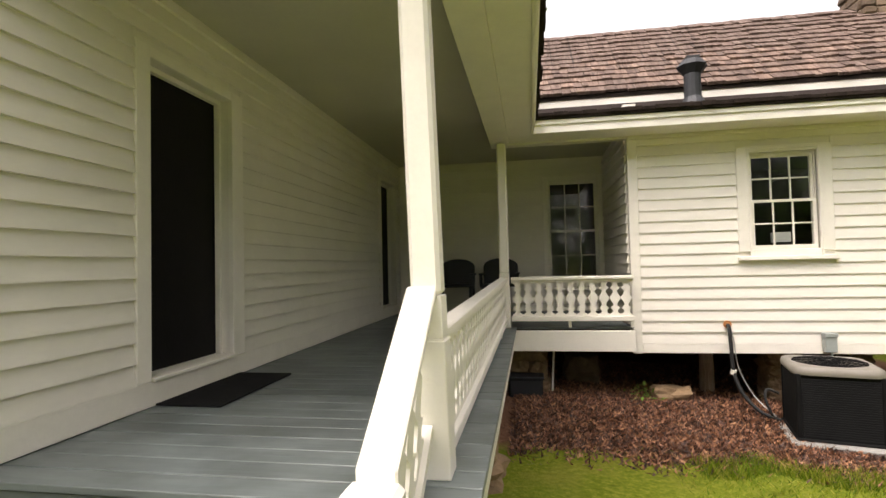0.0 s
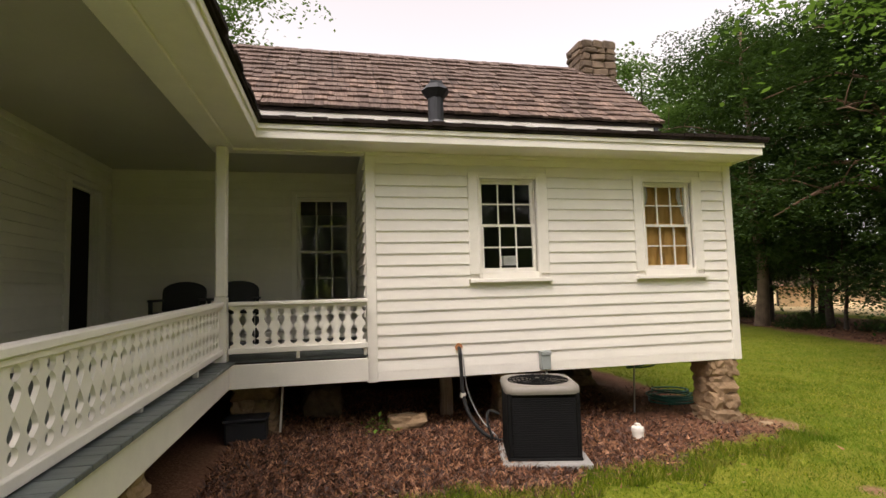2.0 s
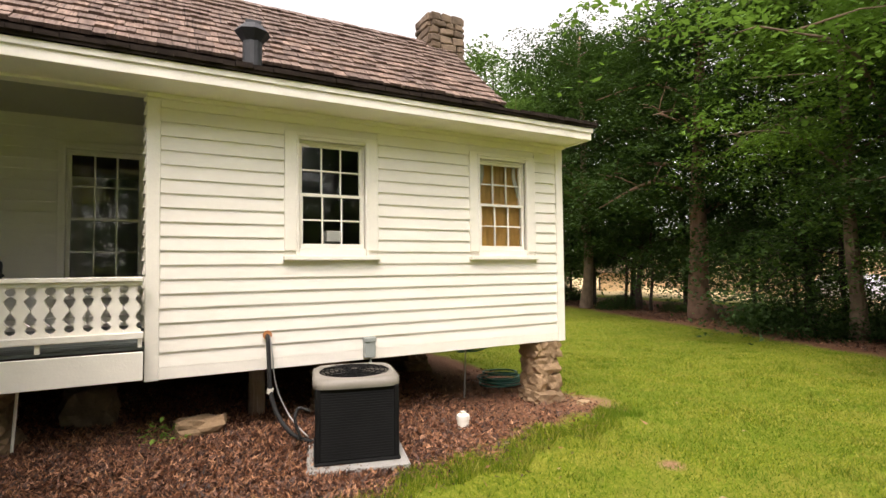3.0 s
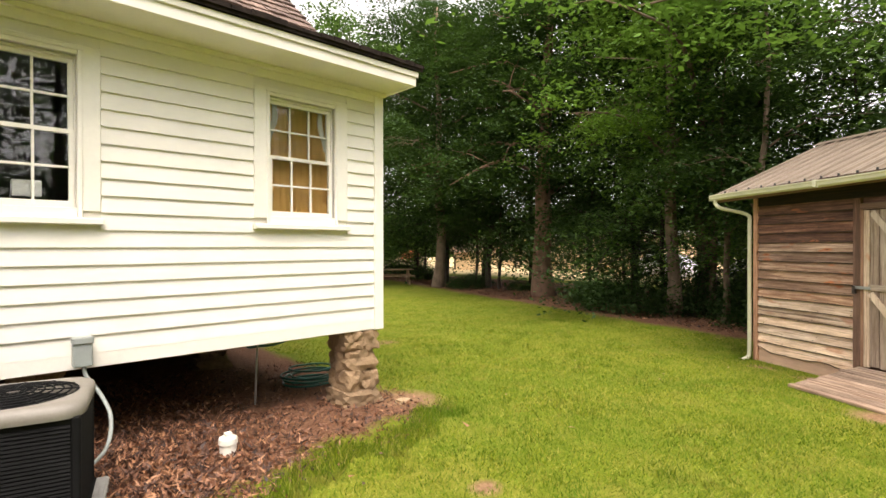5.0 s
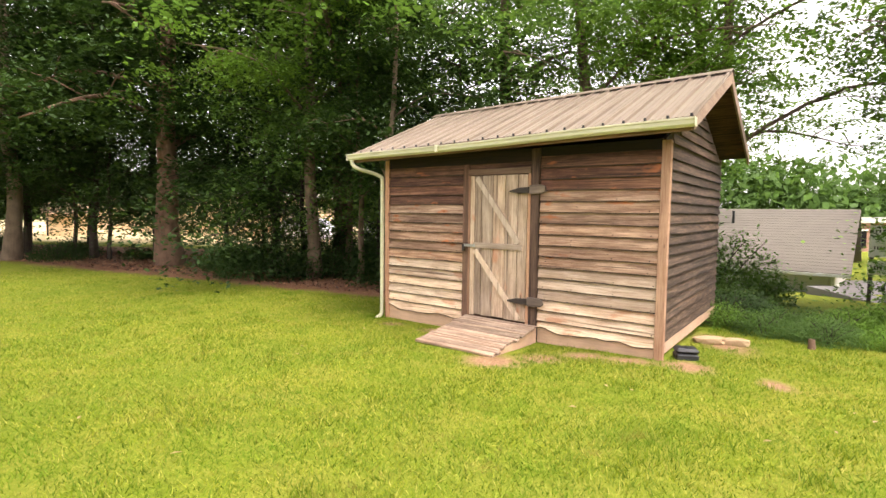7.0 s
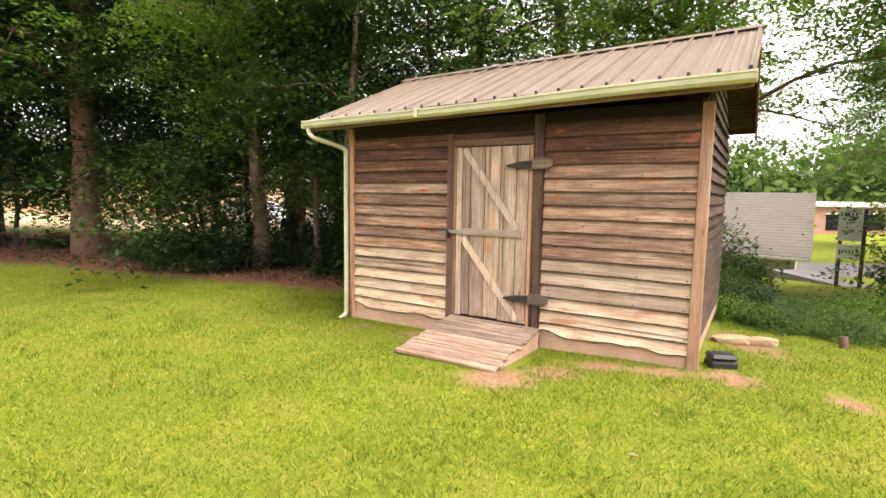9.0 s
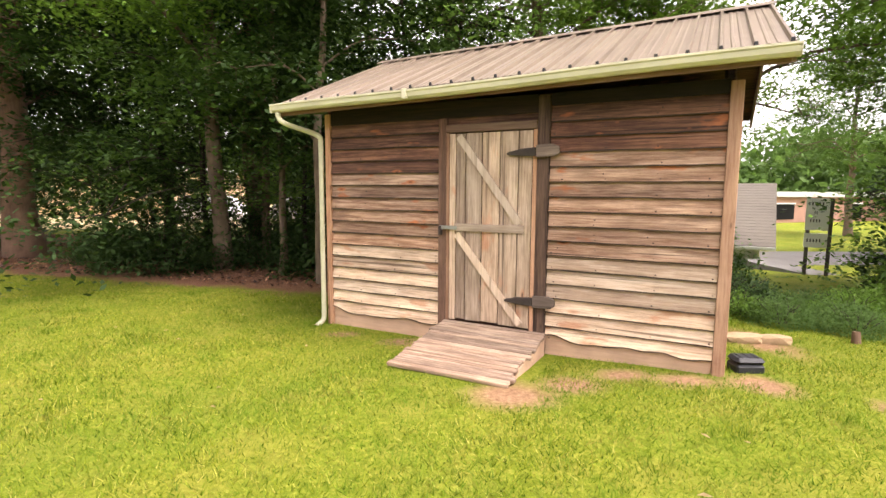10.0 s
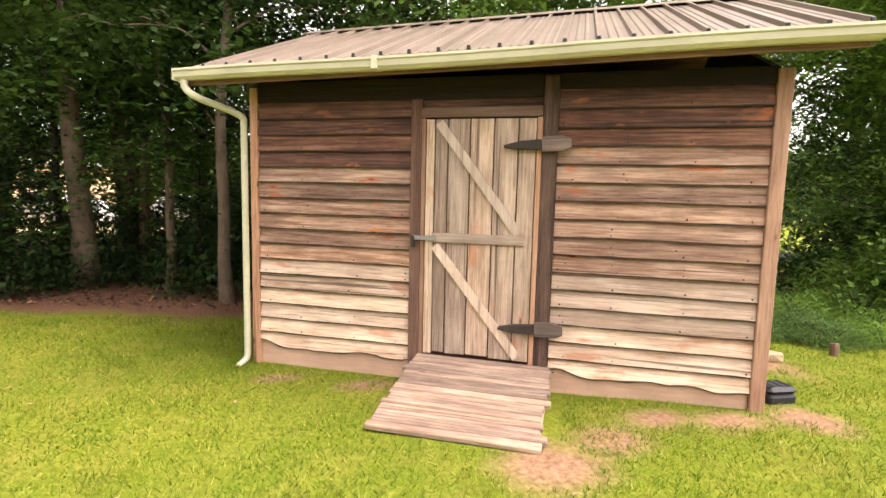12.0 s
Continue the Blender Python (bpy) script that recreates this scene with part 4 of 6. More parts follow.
def build_railing():
    def post(x, y, z0, z1, label):
        p = thing("porch_post", label, "post", "porch posts", at=(x, y, 0))
        boxed("shaft", TRIM, p, -0.052, -0.052, 1.40, 0.052, 0.052, z1, bevel=0.014)
        boxed("foot", TRIM, p, -0.054, -0.054, 1.256, 0.054, 0.054, 1.40, bevel=0.003)
        boxed("base", TRIM, p, -0.060, -0.060, z0, 0.060, 0.060, 1.25, bevel=0.004)
        boxed("joint", TRIM, p, -0.056, -0.056, 1.25, 0.056, 0.056, 1.256, bevel=0)
        return p
    leaning = post(-0.367, 1.738, FLOOR, 2.864, "chipped white square porch post beside the steps")
    for ob in leaning.children:
        for v in ob.data.vertices:
            v.co.x += 0.018 - 0.026 * (v.co.z - 1.40)
    post(-0.285, 5.79, FLOOR, 2.864, "white square porch post at the corner of the porch")
    pitch = 0.1135
    board = sawn_board(pitch, 0.39)
    z0 = 0.915
    long = thing("railing", "white porch railing of sawn flat balusters", "railing", "porch railings", at=(-0.342, 1.80, 0), turn=-0.8)
    n = 34
    for i in range(n):
        b = linked("baluster", board, None, long)
        b.matrix_basis = pose(0, 0.035 + pitch * (i + 0.5), z0, 0, 0, 90)
    L = 3.93
    boxed("top_rail", TRIM, long, -0.046, 0.0, 1.315, 0.042, L, 1.355, bevel=0.006)
    boxed("rail_strip", TRIM, long, -0.026, 0.0, 1.285, 0.026, L, 1.314)
    boxed("bottom_rail", TRIM, long, -0.03, 0.0, 0.862, 0.036, L, 0.915, bevel=0.005)
    for y in (0.75, 1.95, 3.1):
        boxed("rail_foot", TRIM, long, -0.015, y, FLOOR + 0.001, 0.025, y + 0.035, 0.861 - 0.080 * (1 - y / L))
    boxed("end_board", TRIM, long, -0.011, 0.0, 0.914, 0.011, 0.068, 1.286, bevel=0)
    # the rail sinks a little towards the steps
    for ob in long.children:
        if ob.name.startswith("baluster"):
            ob.location.z -= 0.080 * (1 - ob.location.y / L)
        elif not ob.name.startswith("rail_foot"):
            for v in ob.data.vertices:
                v.co.z -= 0.080 * (1 - (v.co.y + ob.location.y) / L)
    short = thing("railing", "short white porch railing of sawn flat balusters", "railing", "porch railings", at=(-0.215, 5.79, 0))
    L = WX0 - 0.006 + 0.215
    n = 11
    p2 = (L - 0.03) / n
    board2 = sawn_board(p2, 0.39)
    for i in range(n):
        b = linked("baluster", board2, None, short)
        b.matrix_basis = pose(0.012 + p2 * (i + 0.5), 0, z0)
    boxed("top_rail", TRIM, short, 0, -0.055, 1.315, L, 0.055, 1.352, bevel=0.006)
    boxed("rail_strip", TRIM, short, 0, -0.026, 1.285, L, 0.026, 1.314)
    boxed("bottom_rail", TRIM, short, 0, -0.045, 0.862, L, 0.03, 0.915, bevel=0.005)
    for x in (0.62, L - 0.04):
        boxed("rail_foot", TRIM, short, x, -0.02, FLOOR + 0.001, x + 0.03, 0.02, 0.8615)
    # sloping rail down the steps
    sl = 0.74
    stair = thing("stair_railing", "white sloping stair railing with sawn balusters", "railing", at=(-0.362, 1.682, 0))
    bm = bmesh.new()
    box(bm, -0.050, -0.54, 1.395, 0.052, 0.0, 1.435)
    for v in bm.verts:
        v.co.z += sl * v.co.y
    soften(bm, 0.006)
    part("handrail", bm, TRIM, stair)
    bm = bmesh.new()
    box(bm, -0.03, -0.54, 0.93, 0.03, 0.0, 0.975)
    for v in bm.verts:
        v.co.z += sl * v.co.y
    part("bottom_rail", bm, TRIM, stair)
    board3 = sawn_board(pitch, 0.415, sl)
    for i in range(4):
        b = linked("baluster", board3, None, stair)
        y = -0.06 - pitch * (i + 0.5)
        b.matrix_basis = pose(0, y, 0.976 + sl * y, 0, 0, 90)
    newel = thing("newel_post", "short white newel post at the foot of the steps", "post", at=(-0.362, 1.06, 0))
    boxed("shaft", TRIM, newel, -0.05, -0.01, ground_z(0, 0) - 0.05, 0.05, 0.078, 0.955)
    boxed("cap", TRIM, newel, -0.07, -0.03, 0.956, 0.07, 0.10, 1.005, bevel=0.014)


def build_under_house():
    def pier(x, y, top, w, label, rows):
        p = thing("stone_pier", label, "pier", "stone piers under the house", at=(x, y, 0))
        z = ground_z(x, y) - 0.06
        h = (top - z) / rows
        for r in range(rows):
            ww = w * (1.18 if r == 0 else random.uniform(0.88, 1.05))
            n = 1 if r % 2 == 0 else 2
            for k in range(n):
                bm = bmesh.new()
                bmesh.ops.create_icosphere(bm, subdivisions=3, radius=0.5)
                cx = 0 if n == 1 else (-0.25 + 0.5 * k) * ww
                sx = ww if n == 1 else ww * 0.52
                sd = random.random() * 50
                for v in bm.verts:
                    c = v.co * 2
                    s = max(abs(c.x), abs(c.y), abs(c.z))
                    c = c.lerp(c / s, 0.8) * 0.5
                    c *= 1 + 0.22 * noise.noise(c * 3 + Vector((sd, 0, 0))) + 0.12 * noise.noise(c * 9 + Vector((sd, 3, 0)))
                    v.co = Vector((cx + c.x * sx * 1.08, c.y * ww * 1.05, z + h * (r + 0.5) + c.z * h * 1.16))
                part("stone", bm, STONE, p)
        return p
    pier(5.33, 6.10, 0.49, 0.36, "stacked tan field-stone pier at the house corner", 4)
    pier(2.83, 6.60, 0.49, 0.32, "stacked field-stone pier under the wing", 4)
    pier(-0.05, 6.35, 0.53, 0.42, "stacked field-stone pier under the porch corner", 3)
    pier(-0.42, 3.6, 0.53, 0.34, "stacked field-stone pier under the porch edge", 3)
    pier(4.75, 8.6, 0.49, 0.36, "field-stone pier deep under the wing", 4)
    post = thing("wooden_pier", "round grey wooden post under the wing", "post", at=(2.08, 6.7, 0))
    bm = bmesh.new()
    tube(bm, [(0, 0, -0.12), (0.005, 0, 0.2), (0, 0.01, 0.5)], [0.085, 0.08, 0.076], 12)
    part("trunk", bm, OLD_UP, post, smooth=True)

    def rock(x, y, sx, sy, sz, label, mat=None):
        bm = bmesh.new()
        bmesh.ops.create_icosphere(bm, subdivisions=3, radius=0.5)
        sd = random.random() * 50
        for v in bm.verts:
            c = v.co * 2
            s = max(abs(c.x), abs(c.y), abs(c.z))
            c = c.lerp(c / s, 0.68) * 0.5
            c *= 1 + 0.3 * noise.noise(c * 2.5 + Vector((sd, 0, 0))) + 0.16 * noise.noise(c * 7 + Vector((sd, 5, 0)))
            v.co = Vector((c.x * sx, c.y * sy, c.z * sz))
        bm.normal_update()
        ob = part("rock", bm, mat or STONE, None)
        ob.matrix_basis = pose(x, y, ground_z(x, y) + sz * 0.3)
        tagged(ob, label, "rock")
    rock(1.52, 6.15, 0.38, 0.26, 0.20, "tan boulder lying in the mulch by the crawl space")
    rock(0.62, 6.9, 0.42, 0.35, 0.42, "dark boulder under the house", DARK_STONE)
    rock(5.7, 5.75, 0.16, 0.10, 0.05, "small pale flat stone at the mulch edge", PALEWOOD)
    bin_ = thing("plastic_tub", "black plastic tub under the porch corner", "tub", at=(-0.08, 5.98, ground_z(0, 6)))
    boxed("body", PLASTIC_B, bin_, -0.19, -0.12, -0.02, 0.19, 0.12, 0.20, bevel=0.02)
    boxed("rim", PLASTIC_B, bin_, -0.205, -0.135, 0.201, 0.205, 0.135, 0.225, bevel=0.008)
    pipe = thing("thin_pipe", "thin white pipe beside the stone pier", "pipe", at=(0.22, 6.1, 0))
    bm = bmesh.new()
    rod(bm, (0, 0, 0.02), (0.03, 0, 0.535), 0.011, sides=8)
    part("pipe", bm, PLASTIC_W, pipe)


def build_ac():
    ac = thing("air_conditioner", "black louvred outdoor air-conditioner with a beige lid", "air conditioner", at=(2.62, 5.12, ground_z(2.6, 5.1)), turn=-14)
    w, h0, h1 = 0.315, 0.07, 0.615
    pad = thing("concrete_pad", "square grey concrete pad under the air-conditioner", "concrete pad", at=(2.62, 5.10, ground_z(2.6, 5.1)), turn=-14)
    boxed("slab", CONCRETE, pad, -0.385, -0.385, -0.05, 0.385, 0.385, 0.045, bevel=0.012)
    bm = bmesh.new()
    box(bm, -w + 0.012, -w + 0.012, h0, w - 0.012, w - 0.012, h1)
    part("coil_body", bm, ACBLACK, ac)
    for sx in (-1, 1):
        for sy in (-1, 1):
            boxed("corner_post", ACBLACK, ac, sx * (w - 0.018) - 0.02, sy * (w - 0.018) - 0.02, h0, sx * (w - 0.018) + 0.02, sy * (w - 0.018) + 0.02, h1, bevel=0.008)
    for side in range(4):
        for i in range(26):
            bm = bmesh.new()
            z = h0 + 0.012 + i * 0.0193
            box(bm, -w + 0.04, -w - 0.001, z, w - 0.04, -w + 0.013, z + 0.012)
            for v in bm.verts:
                if v.co.y < -w + 0.005 and v.co.z > z + 0.008:
                    v.co.y += 0.006
            s = part("louvre", bm, ACBLACK, ac)
            s.matrix_basis = pose(0, 0, 0, 0, 0, 90 * side)
    bm = bmesh.new()
    box(bm, -w - 0.012, -w - 0.012, 0.045, w + 0.012, w + 0.012, h0)
    soften(bm, 0.01)
    part("base_pan", bm, ACBLACK, ac)
    # lid: rounded square ring that slopes to a round opening
    bm = bmesh.new()
    seg = 64
    loops = []
    for k, (ra, z, sq) in enumerate(((w + 0.018, h1 - 0.005, 1), (w + 0.022, h1 + 0.015, 1), (w + 0.018, h1 + 0.05, 0.96), (w - 0.01, h1 + 0.068, 0.9), (0.286, h1 + 0.070, 0.0), (0.278, h1 + 0.055, 0.0), (0.278, h1 - 0.02, 0))):
        ring = []
        for i in range(seg):
            a = 2 * math.pi * i / seg
            c, s = math.cos(a), math.sin(a)
            p = 7.0
            q = (abs(c) ** p + abs(s) ** p) ** (-1 / p)
            r = ra * (sq * q + (1 - sq))
            ring.append(bm.verts.new((r * c, r * s, z)))
        loops.append(ring)
    for a, b in zip(loops, loops[1:]):
        for i in range(seg):
            bm.faces.new((a[i], a[(i + 1) % seg], b[(i + 1) % seg], b[i]))
    part("lid", bm, ACTOP, ac, "grey-beige moulded lid", True)
    for r in (0.05, 0.09, 0.13, 0.17, 0.21, 0.245, 0.275):
        bm = bmesh.new()
        pts = [(r * math.cos(2 * math.pi * i / 28), r * math.sin(2 * math.pi * i / 28), h1 + 0.085 - 0.25 * r * r) for i in range(29)]
        tube(bm, pts, 0.005, 5)
        part("guard_ring", bm, ACBLACK, ac)
    for k in range(12):
        bm = bmesh.new()
        a = 2 * math.pi * k / 12
        tube(bm, [(0.03 * math.cos(a), 0.03 * math.sin(a), h1 + 0.087), (0.28 * math.cos(a), 0.28 * math.sin(a), h1 + 0.07)], 0.004, 5)
        part("guard_spoke", bm, ACBLACK, ac)
    bm = bmesh.new()
    rod(bm, (0, 0, h1 + 0.02), (0, 0, h1 + 0.07), 0.06, sides=16)
    for k in range(3):
        box(bm, 0.05, -0.05, h1 + 0.01, 0.22, 0.05, h1 + 0.02, Matrix.Rotation(2.094 * k, 4, "Z"))
    part("fan", bm, PLASTIC_B, ac)
    # refrigerant line set
    line = thing("refrigerant_line", "black insulated line running from the wall to the air-conditioner", "pipe")
    g = ground_z(2.2, 5.4)
    bm = bmesh.new()
    tube(bm, spline([(2.06, 5.90, 0.80), (2.055, 5.84, 0.77), (2.06, 5.82, 0.6), (2.07, 5.80, 0.32), (2.12, 5.72, 0.12), (2.22, 5.58, g + 0.08), (2.36, 5.44, g + 0.03)], 6), 0.019, 10)
    part("sleeve", bm, RUBBER, line, smooth=True)
    bm = bmesh.new()
    tube(bm, spline([(2.08, 5.89, 0.80), (2.09, 5.83, 0.66), (2.12, 5.80, 0.36), (2.22, 5.70, 0.10), (2.34, 5.52, g + 0.05)], 5), 0.006, 6)
    part("thin_tube", bm, STEEL, line, smooth=True)
    bm = bmesh.new()
    rod(bm, (2.066, 5.81, 0.30), (2.072, 5.802, 0.345), 0.028, sides=12)
    part("tape", bm, PLASTIC_W, line)
    bm = bmesh.new()
    rod(bm, (2.06, 5.905, 0.805), (2.06, 5.885, 0.805), 0.04, sides=14)
    part("flange", bm, COPPER, line, "rust-orange wall flange")
    bm = bmesh.new()
    tube(bm, spline([(2.24, 5.36, g + 0.10), (2.20, 5.40, g + 0.25), (2.24, 5.45, g + 0.33), (2.33, 5.42, g + 0.30)], 5), 0.013, 8)
    part("loop", bm, RUBBER, line, smooth=True)
    sw = thing("disconnect_box", "grey electrical disconnect box on the clapboards", "switch box", at=(3.02, 5.905, 0.52))
    boxed("body", BOXGREY, sw, -0.055, -0.075, 0.0, 0.055, 0.0, 0.19, bevel=0.008)
    boxed("hood", BOXGREY, sw, -0.06, -0.085, 0.155, 0.06, -0.001, 0.20, bevel=0.006)
    bm = bmesh.new()
    tube(bm, spline([(0.01, -0.04, 0), (0.02, -0.05, -0.07), (0.09, -0.11, -0.19), (0.13, -0.22, -0.33), (0.08, -0.36, -0.48), (-0.06, -0.48, -0.56)], 5), 0.013, 8)
    part("conduit", bm, BOXGREY, sw, smooth=True)


def build_yard_things():
    cap = thing("cleanout_pipe", "white plastic cleanout pipe with a square-lugged cap", "pipe", at=(3.82, 5.42, ground_z(3.8, 5.4) - 0.02))
    bm = bmesh.new()
    rod(bm, (0, 0, -0.05), (0, 0, 0.105), 0.058, sides=24)
    part("pipe", bm, PLASTIC_W, cap)
    bm = bmesh.new()
    rod(bm, (0, 0, 0.106), (0, 0, 0.150), 0.066, 0.063, 24)
    rod(bm, (0, 0, 0.1501), (0, 0, 0.160), 0.063, 0.045, 24)
    soften(bm, 0.003)
    box(bm, -0.022, -0.022, 0.158, 0.022, 0.022, 0.185)
    part("screw_cap", bm, PLASTIC_W, cap)
    hose = thing("garden_hose", "coiled green garden hose behind the stone pier", "hose", at=(5.35, 7.0, ground_z(5.3, 7.0)))
    for k in range(7):
        bm = bmesh.new()
        r, cx, cy = random.uniform(0.22, 0.36), random.uniform(-0.08, 0.08), random.uniform(-0.08, 0.08)
        tl = random.uniform(-0.25, 0.25)
        pts = [(cx + r * math.cos(a / 20 * 6.283), cy + r * 0.8 * math.sin(a / 20 * 6.283), 0.03 + 0.022 * k + max(0, tl * r * math.cos(a / 20 * 6.283)) * 0.4) for a in range(21)]
        tube(bm, pts, 0.012, 6)
        part("coil", bm, HOSE, hose, smooth=True)
    reel = thing("hose_holder", "thin steel post holding a green hose", "hose holder", at=(4.5, 6.55, ground_z(4.4, 6.5)))
    bm = bmesh.new()
    rod(bm, (0, 0, -0.05), (0.03, 0, 0.68), 0.011, sides=8)
    part("stake", bm, STEEL, reel)
    for k in range(3):
        bm = bmesh.new()
        pts = [(0.14 + 0.2 * math.cos(a / 18 * 6.283), 0.02 * k, 0.60 + 0.05 * math.sin(a / 18 * 6.283 + k)) for a in range(19)]
        tube(bm, pts, 0.011, 6)
        part("hose_loop", bm, HOSE, reel, smooth=True)
    mat = thing("door_mat", "flat dark rubber door mat before the door", "door mat", at=(-1.785, 2.83, FLOOR + 0.0025))
    boxed("mat", MATM, mat, -0.19, -0.40, 0, 0.19, 0.40, 0.012, bevel=0.004)
    # two dark chairs against the porch's back wall
    for cx, lab in ((-1.05, "dark high-backed porch chair in the shade"), (-0.42, "dark rounded porch chair by the window wall")):
        c = thing("porch_chair", lab, "chair", "porch chairs", at=(cx, 7.25, FLOOR + 0.002))
        for sx in (-1, 1):
            for sy in (-1, 1):
                boxed("leg", PLASTIC_B, c, sx * 0.23 - 0.02, sy * 0.2 - 0.02, 0, sx * 0.23 + 0.02, sy * 0.2 + 0.02, 0.40)
            boxed("armrest", PLASTIC_B, c, sx * 0.25 - 0.03, -0.24, 0.56, sx * 0.25 + 0.03, 0.2, 0.59, bevel=0.01)
            boxed("arm_support", PLASTIC_B, c, sx * 0.25 - 0.02, -0.22, 0.40, sx * 0.25 + 0.02, -0.18, 0.56)
        boxed("seat", PLASTIC_B, c, -0.25, -0.24, 0.401, 0.25, 0.24, 0.44, bevel=0.012)
        bm = bmesh.new()
        n = 14
        prof = [(-0.25, 0.441)] + [(0.25 * -math.cos(math.pi * i / n) , 0.68 + 0.12 * math.sin(math.pi * i / n)) for i in range(n + 1)] + [(0.25, 0.441)]
        a = [bm.verts.new((x, 0.20 + 0.1 * (z - 0.44), z)) for x, z in prof]
        b = [bm.verts.new((x, 0.235 + 0.1 * (z - 0.44), z)) for x, z in prof]
        bm.faces.new(a)
        bm.faces.new(b[::-1])
        for i in range(len(a)):
            bm.faces.new((a[i], b[i], b[(i + 1) % len(a)], a[(i + 1) % len(a)]))
        bmesh.ops.recalc_face_normals(bm, faces=bm.faces[:])
        part("backrest", bm, PLASTIC_B, c)


build_walls()
build_windows()
build_porch()
build_roofs()
build_railing()
build_under_house()
build_ac()
build_yard_things()


# ---- the shed ----
SHED = pose(9.682, 0.342, 0, 0, 0, 61)  # x runs along its front from the near corner, y goes away behind


def build_shed():
    L, D, TOP, X0 = 4.44, 3.60, 2.14, 0.075
    shed = new("shed")
    shed.matrix_basis = SHED
    tagged(shed, "weathered brown board shed with a ribbed metal roof", "shed")

    # frame of the walls behind the boards
    def wall(name, *b, m=None):
        return boxed(name, m or OLD_HIGH, shed, *b, bevel=0)
    front = wall("wall", X0, 0.0, -0.46, L, 0.06, TOP)
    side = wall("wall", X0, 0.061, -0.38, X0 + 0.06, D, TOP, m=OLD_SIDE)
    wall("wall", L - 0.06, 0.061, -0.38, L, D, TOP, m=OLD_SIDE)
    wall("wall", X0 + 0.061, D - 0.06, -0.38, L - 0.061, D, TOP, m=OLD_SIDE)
        # front boards: bleached low down; higher rows put old stain and eave shade into colour
    for k, (a, b) in enumerate(((X0 + 0.03, 1.632), (2.868, L - 0.062))):
        step = 0.1465 if k == 0 else 0.1440
        for i in range(16):
            z = (-0.338 if k == 0 else -0.350) + i * step
            level = i
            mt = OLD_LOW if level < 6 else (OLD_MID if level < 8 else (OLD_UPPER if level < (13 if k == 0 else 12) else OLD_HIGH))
            clapboard(front, (a, 0.0, 0), (1, 0, 0), (0, -1, 0), b - a, z, step, mt, "siding_board", 0.036, 0.003, 0.05 if i == 0 else 0.0, 24 if i == 0 else 14, BUTT_SHADE)
    boxed("skirting_board", CLAYBOARD, front, X0 + 0.03, -0.012, -0.60, 1.632, 0.0, -0.26, bevel=0.004)
    boxed("skirting_board", CLAYBOARD, front, 2.868, -0.012, -0.60, L - 0.062, 0.0, -0.27, bevel=0.004)
    # near-black headers: the eave's shade is painted into the board colour
    boxed("header_board", EAVE_SHADE, front, X0 + 0.03, -0.03, 2.02, 1.632, 0.0, 2.14, bevel=0.003)
    boxed("header_board", EAVE_SHADE, front, 1.76, -0.03, 1.962, L - 0.062, 0.0, 2.14, bevel=0.003)
    bm = bmesh.new()
    for a, b, z0, step in ((X0 + 0.03, 1.632, -0.338, 0.1465), (2.868, L - 0.062, -0.350, 0.1440)):
        for i in range(16):
            z = z0 + i * step + 0.03
            if z > 1.9:
                continue
            for f in (0.05, 0.36, 0.68, 0.95):
                for dz in (0.0, 0.05):
                    if random.random() < (0.8 if dz == 0.0 else 0.2):
                        s = a + (b - a) * f + random.uniform(-0.05, 0.05)
                        y = -0.0365 + (0.03 + dz) * 0.21
                        rod(bm, (s, y, z + dz), (s, y - 0.003, z + dz), random.uniform(0.005, 0.009), sides=6)
    tagged(part("nails", bm, IRON, front, "rusted nail heads"), kind="stuff")
    # corner posts
    boxed("corner_post", OLD_POST, shed, X0 - 0.075, -0.05, -0.62, X0 + 0.028, 0.03, 2.12, bevel=0.006)
    boxed("corner_post", OLD_POST, shed, L - 0.06, -0.045, -0.62, L + 0.02, 0.03, 2.10, bevel=0.006)
    # side boards: a darker copy of the siding, shade put into its colour
    for i in range(19):
        z = -0.27 + i * 0.130
        if z + 0.13 > 2.1:
            continue
        clapboard(side, (X0, 0.035, 0), (0, 1, 0), (-1, 0, 0), D - 0.04, z, 0.13, OLD_SIDE, "siding_board", 0.034, 0.008, 0.0, 16, BUTT_SHADE)
    boxed("sill_beam", CLAYBOARD, shed, X0 - 0.03, 0.035, -0.42, X0 - 0.001, D, -0.25, bevel=0.005)
    boxed("corner_pier", PALEWOOD, shed, X0 - 0.02, D - 0.16, -0.75, X0 + 0.12, D - 0.02, -0.385, bevel=0.006)
    # gable ends
    ez, rz, ry = 2.235, 3.17, D / 2
    for x in (X0, L - 0.05):
        bm = bmesh.new()
        tri = [(0.0, TOP), (D, TOP), (ry, TOP + (rz - ez) / (ry + 0.42) * ry - 0.03)]
        a = [bm.verts.new((x, p, q)) for p, q in tri]
        b = [bm.verts.new((x + 0.05, p, q)) for p, q in tri]
        bm.faces.new(a)
        bm.faces.new(b[::-1])
        for i in range(3):
            bm.faces.new((a[i], b[i], b[(i + 1) % 3], a[(i + 1) % 3]))
        bmesh.ops.recalc_face_normals(bm, faces=bm.faces[:])
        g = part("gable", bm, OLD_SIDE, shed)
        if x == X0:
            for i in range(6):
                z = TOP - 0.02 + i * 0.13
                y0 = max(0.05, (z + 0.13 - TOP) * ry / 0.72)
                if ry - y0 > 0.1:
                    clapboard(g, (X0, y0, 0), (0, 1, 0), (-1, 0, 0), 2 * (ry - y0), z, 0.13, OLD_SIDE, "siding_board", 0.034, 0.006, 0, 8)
    # roof: ribbed sheets on both slopes
    x0, x1 = -0.30, L + 0.41
    pitch_r = 0.228
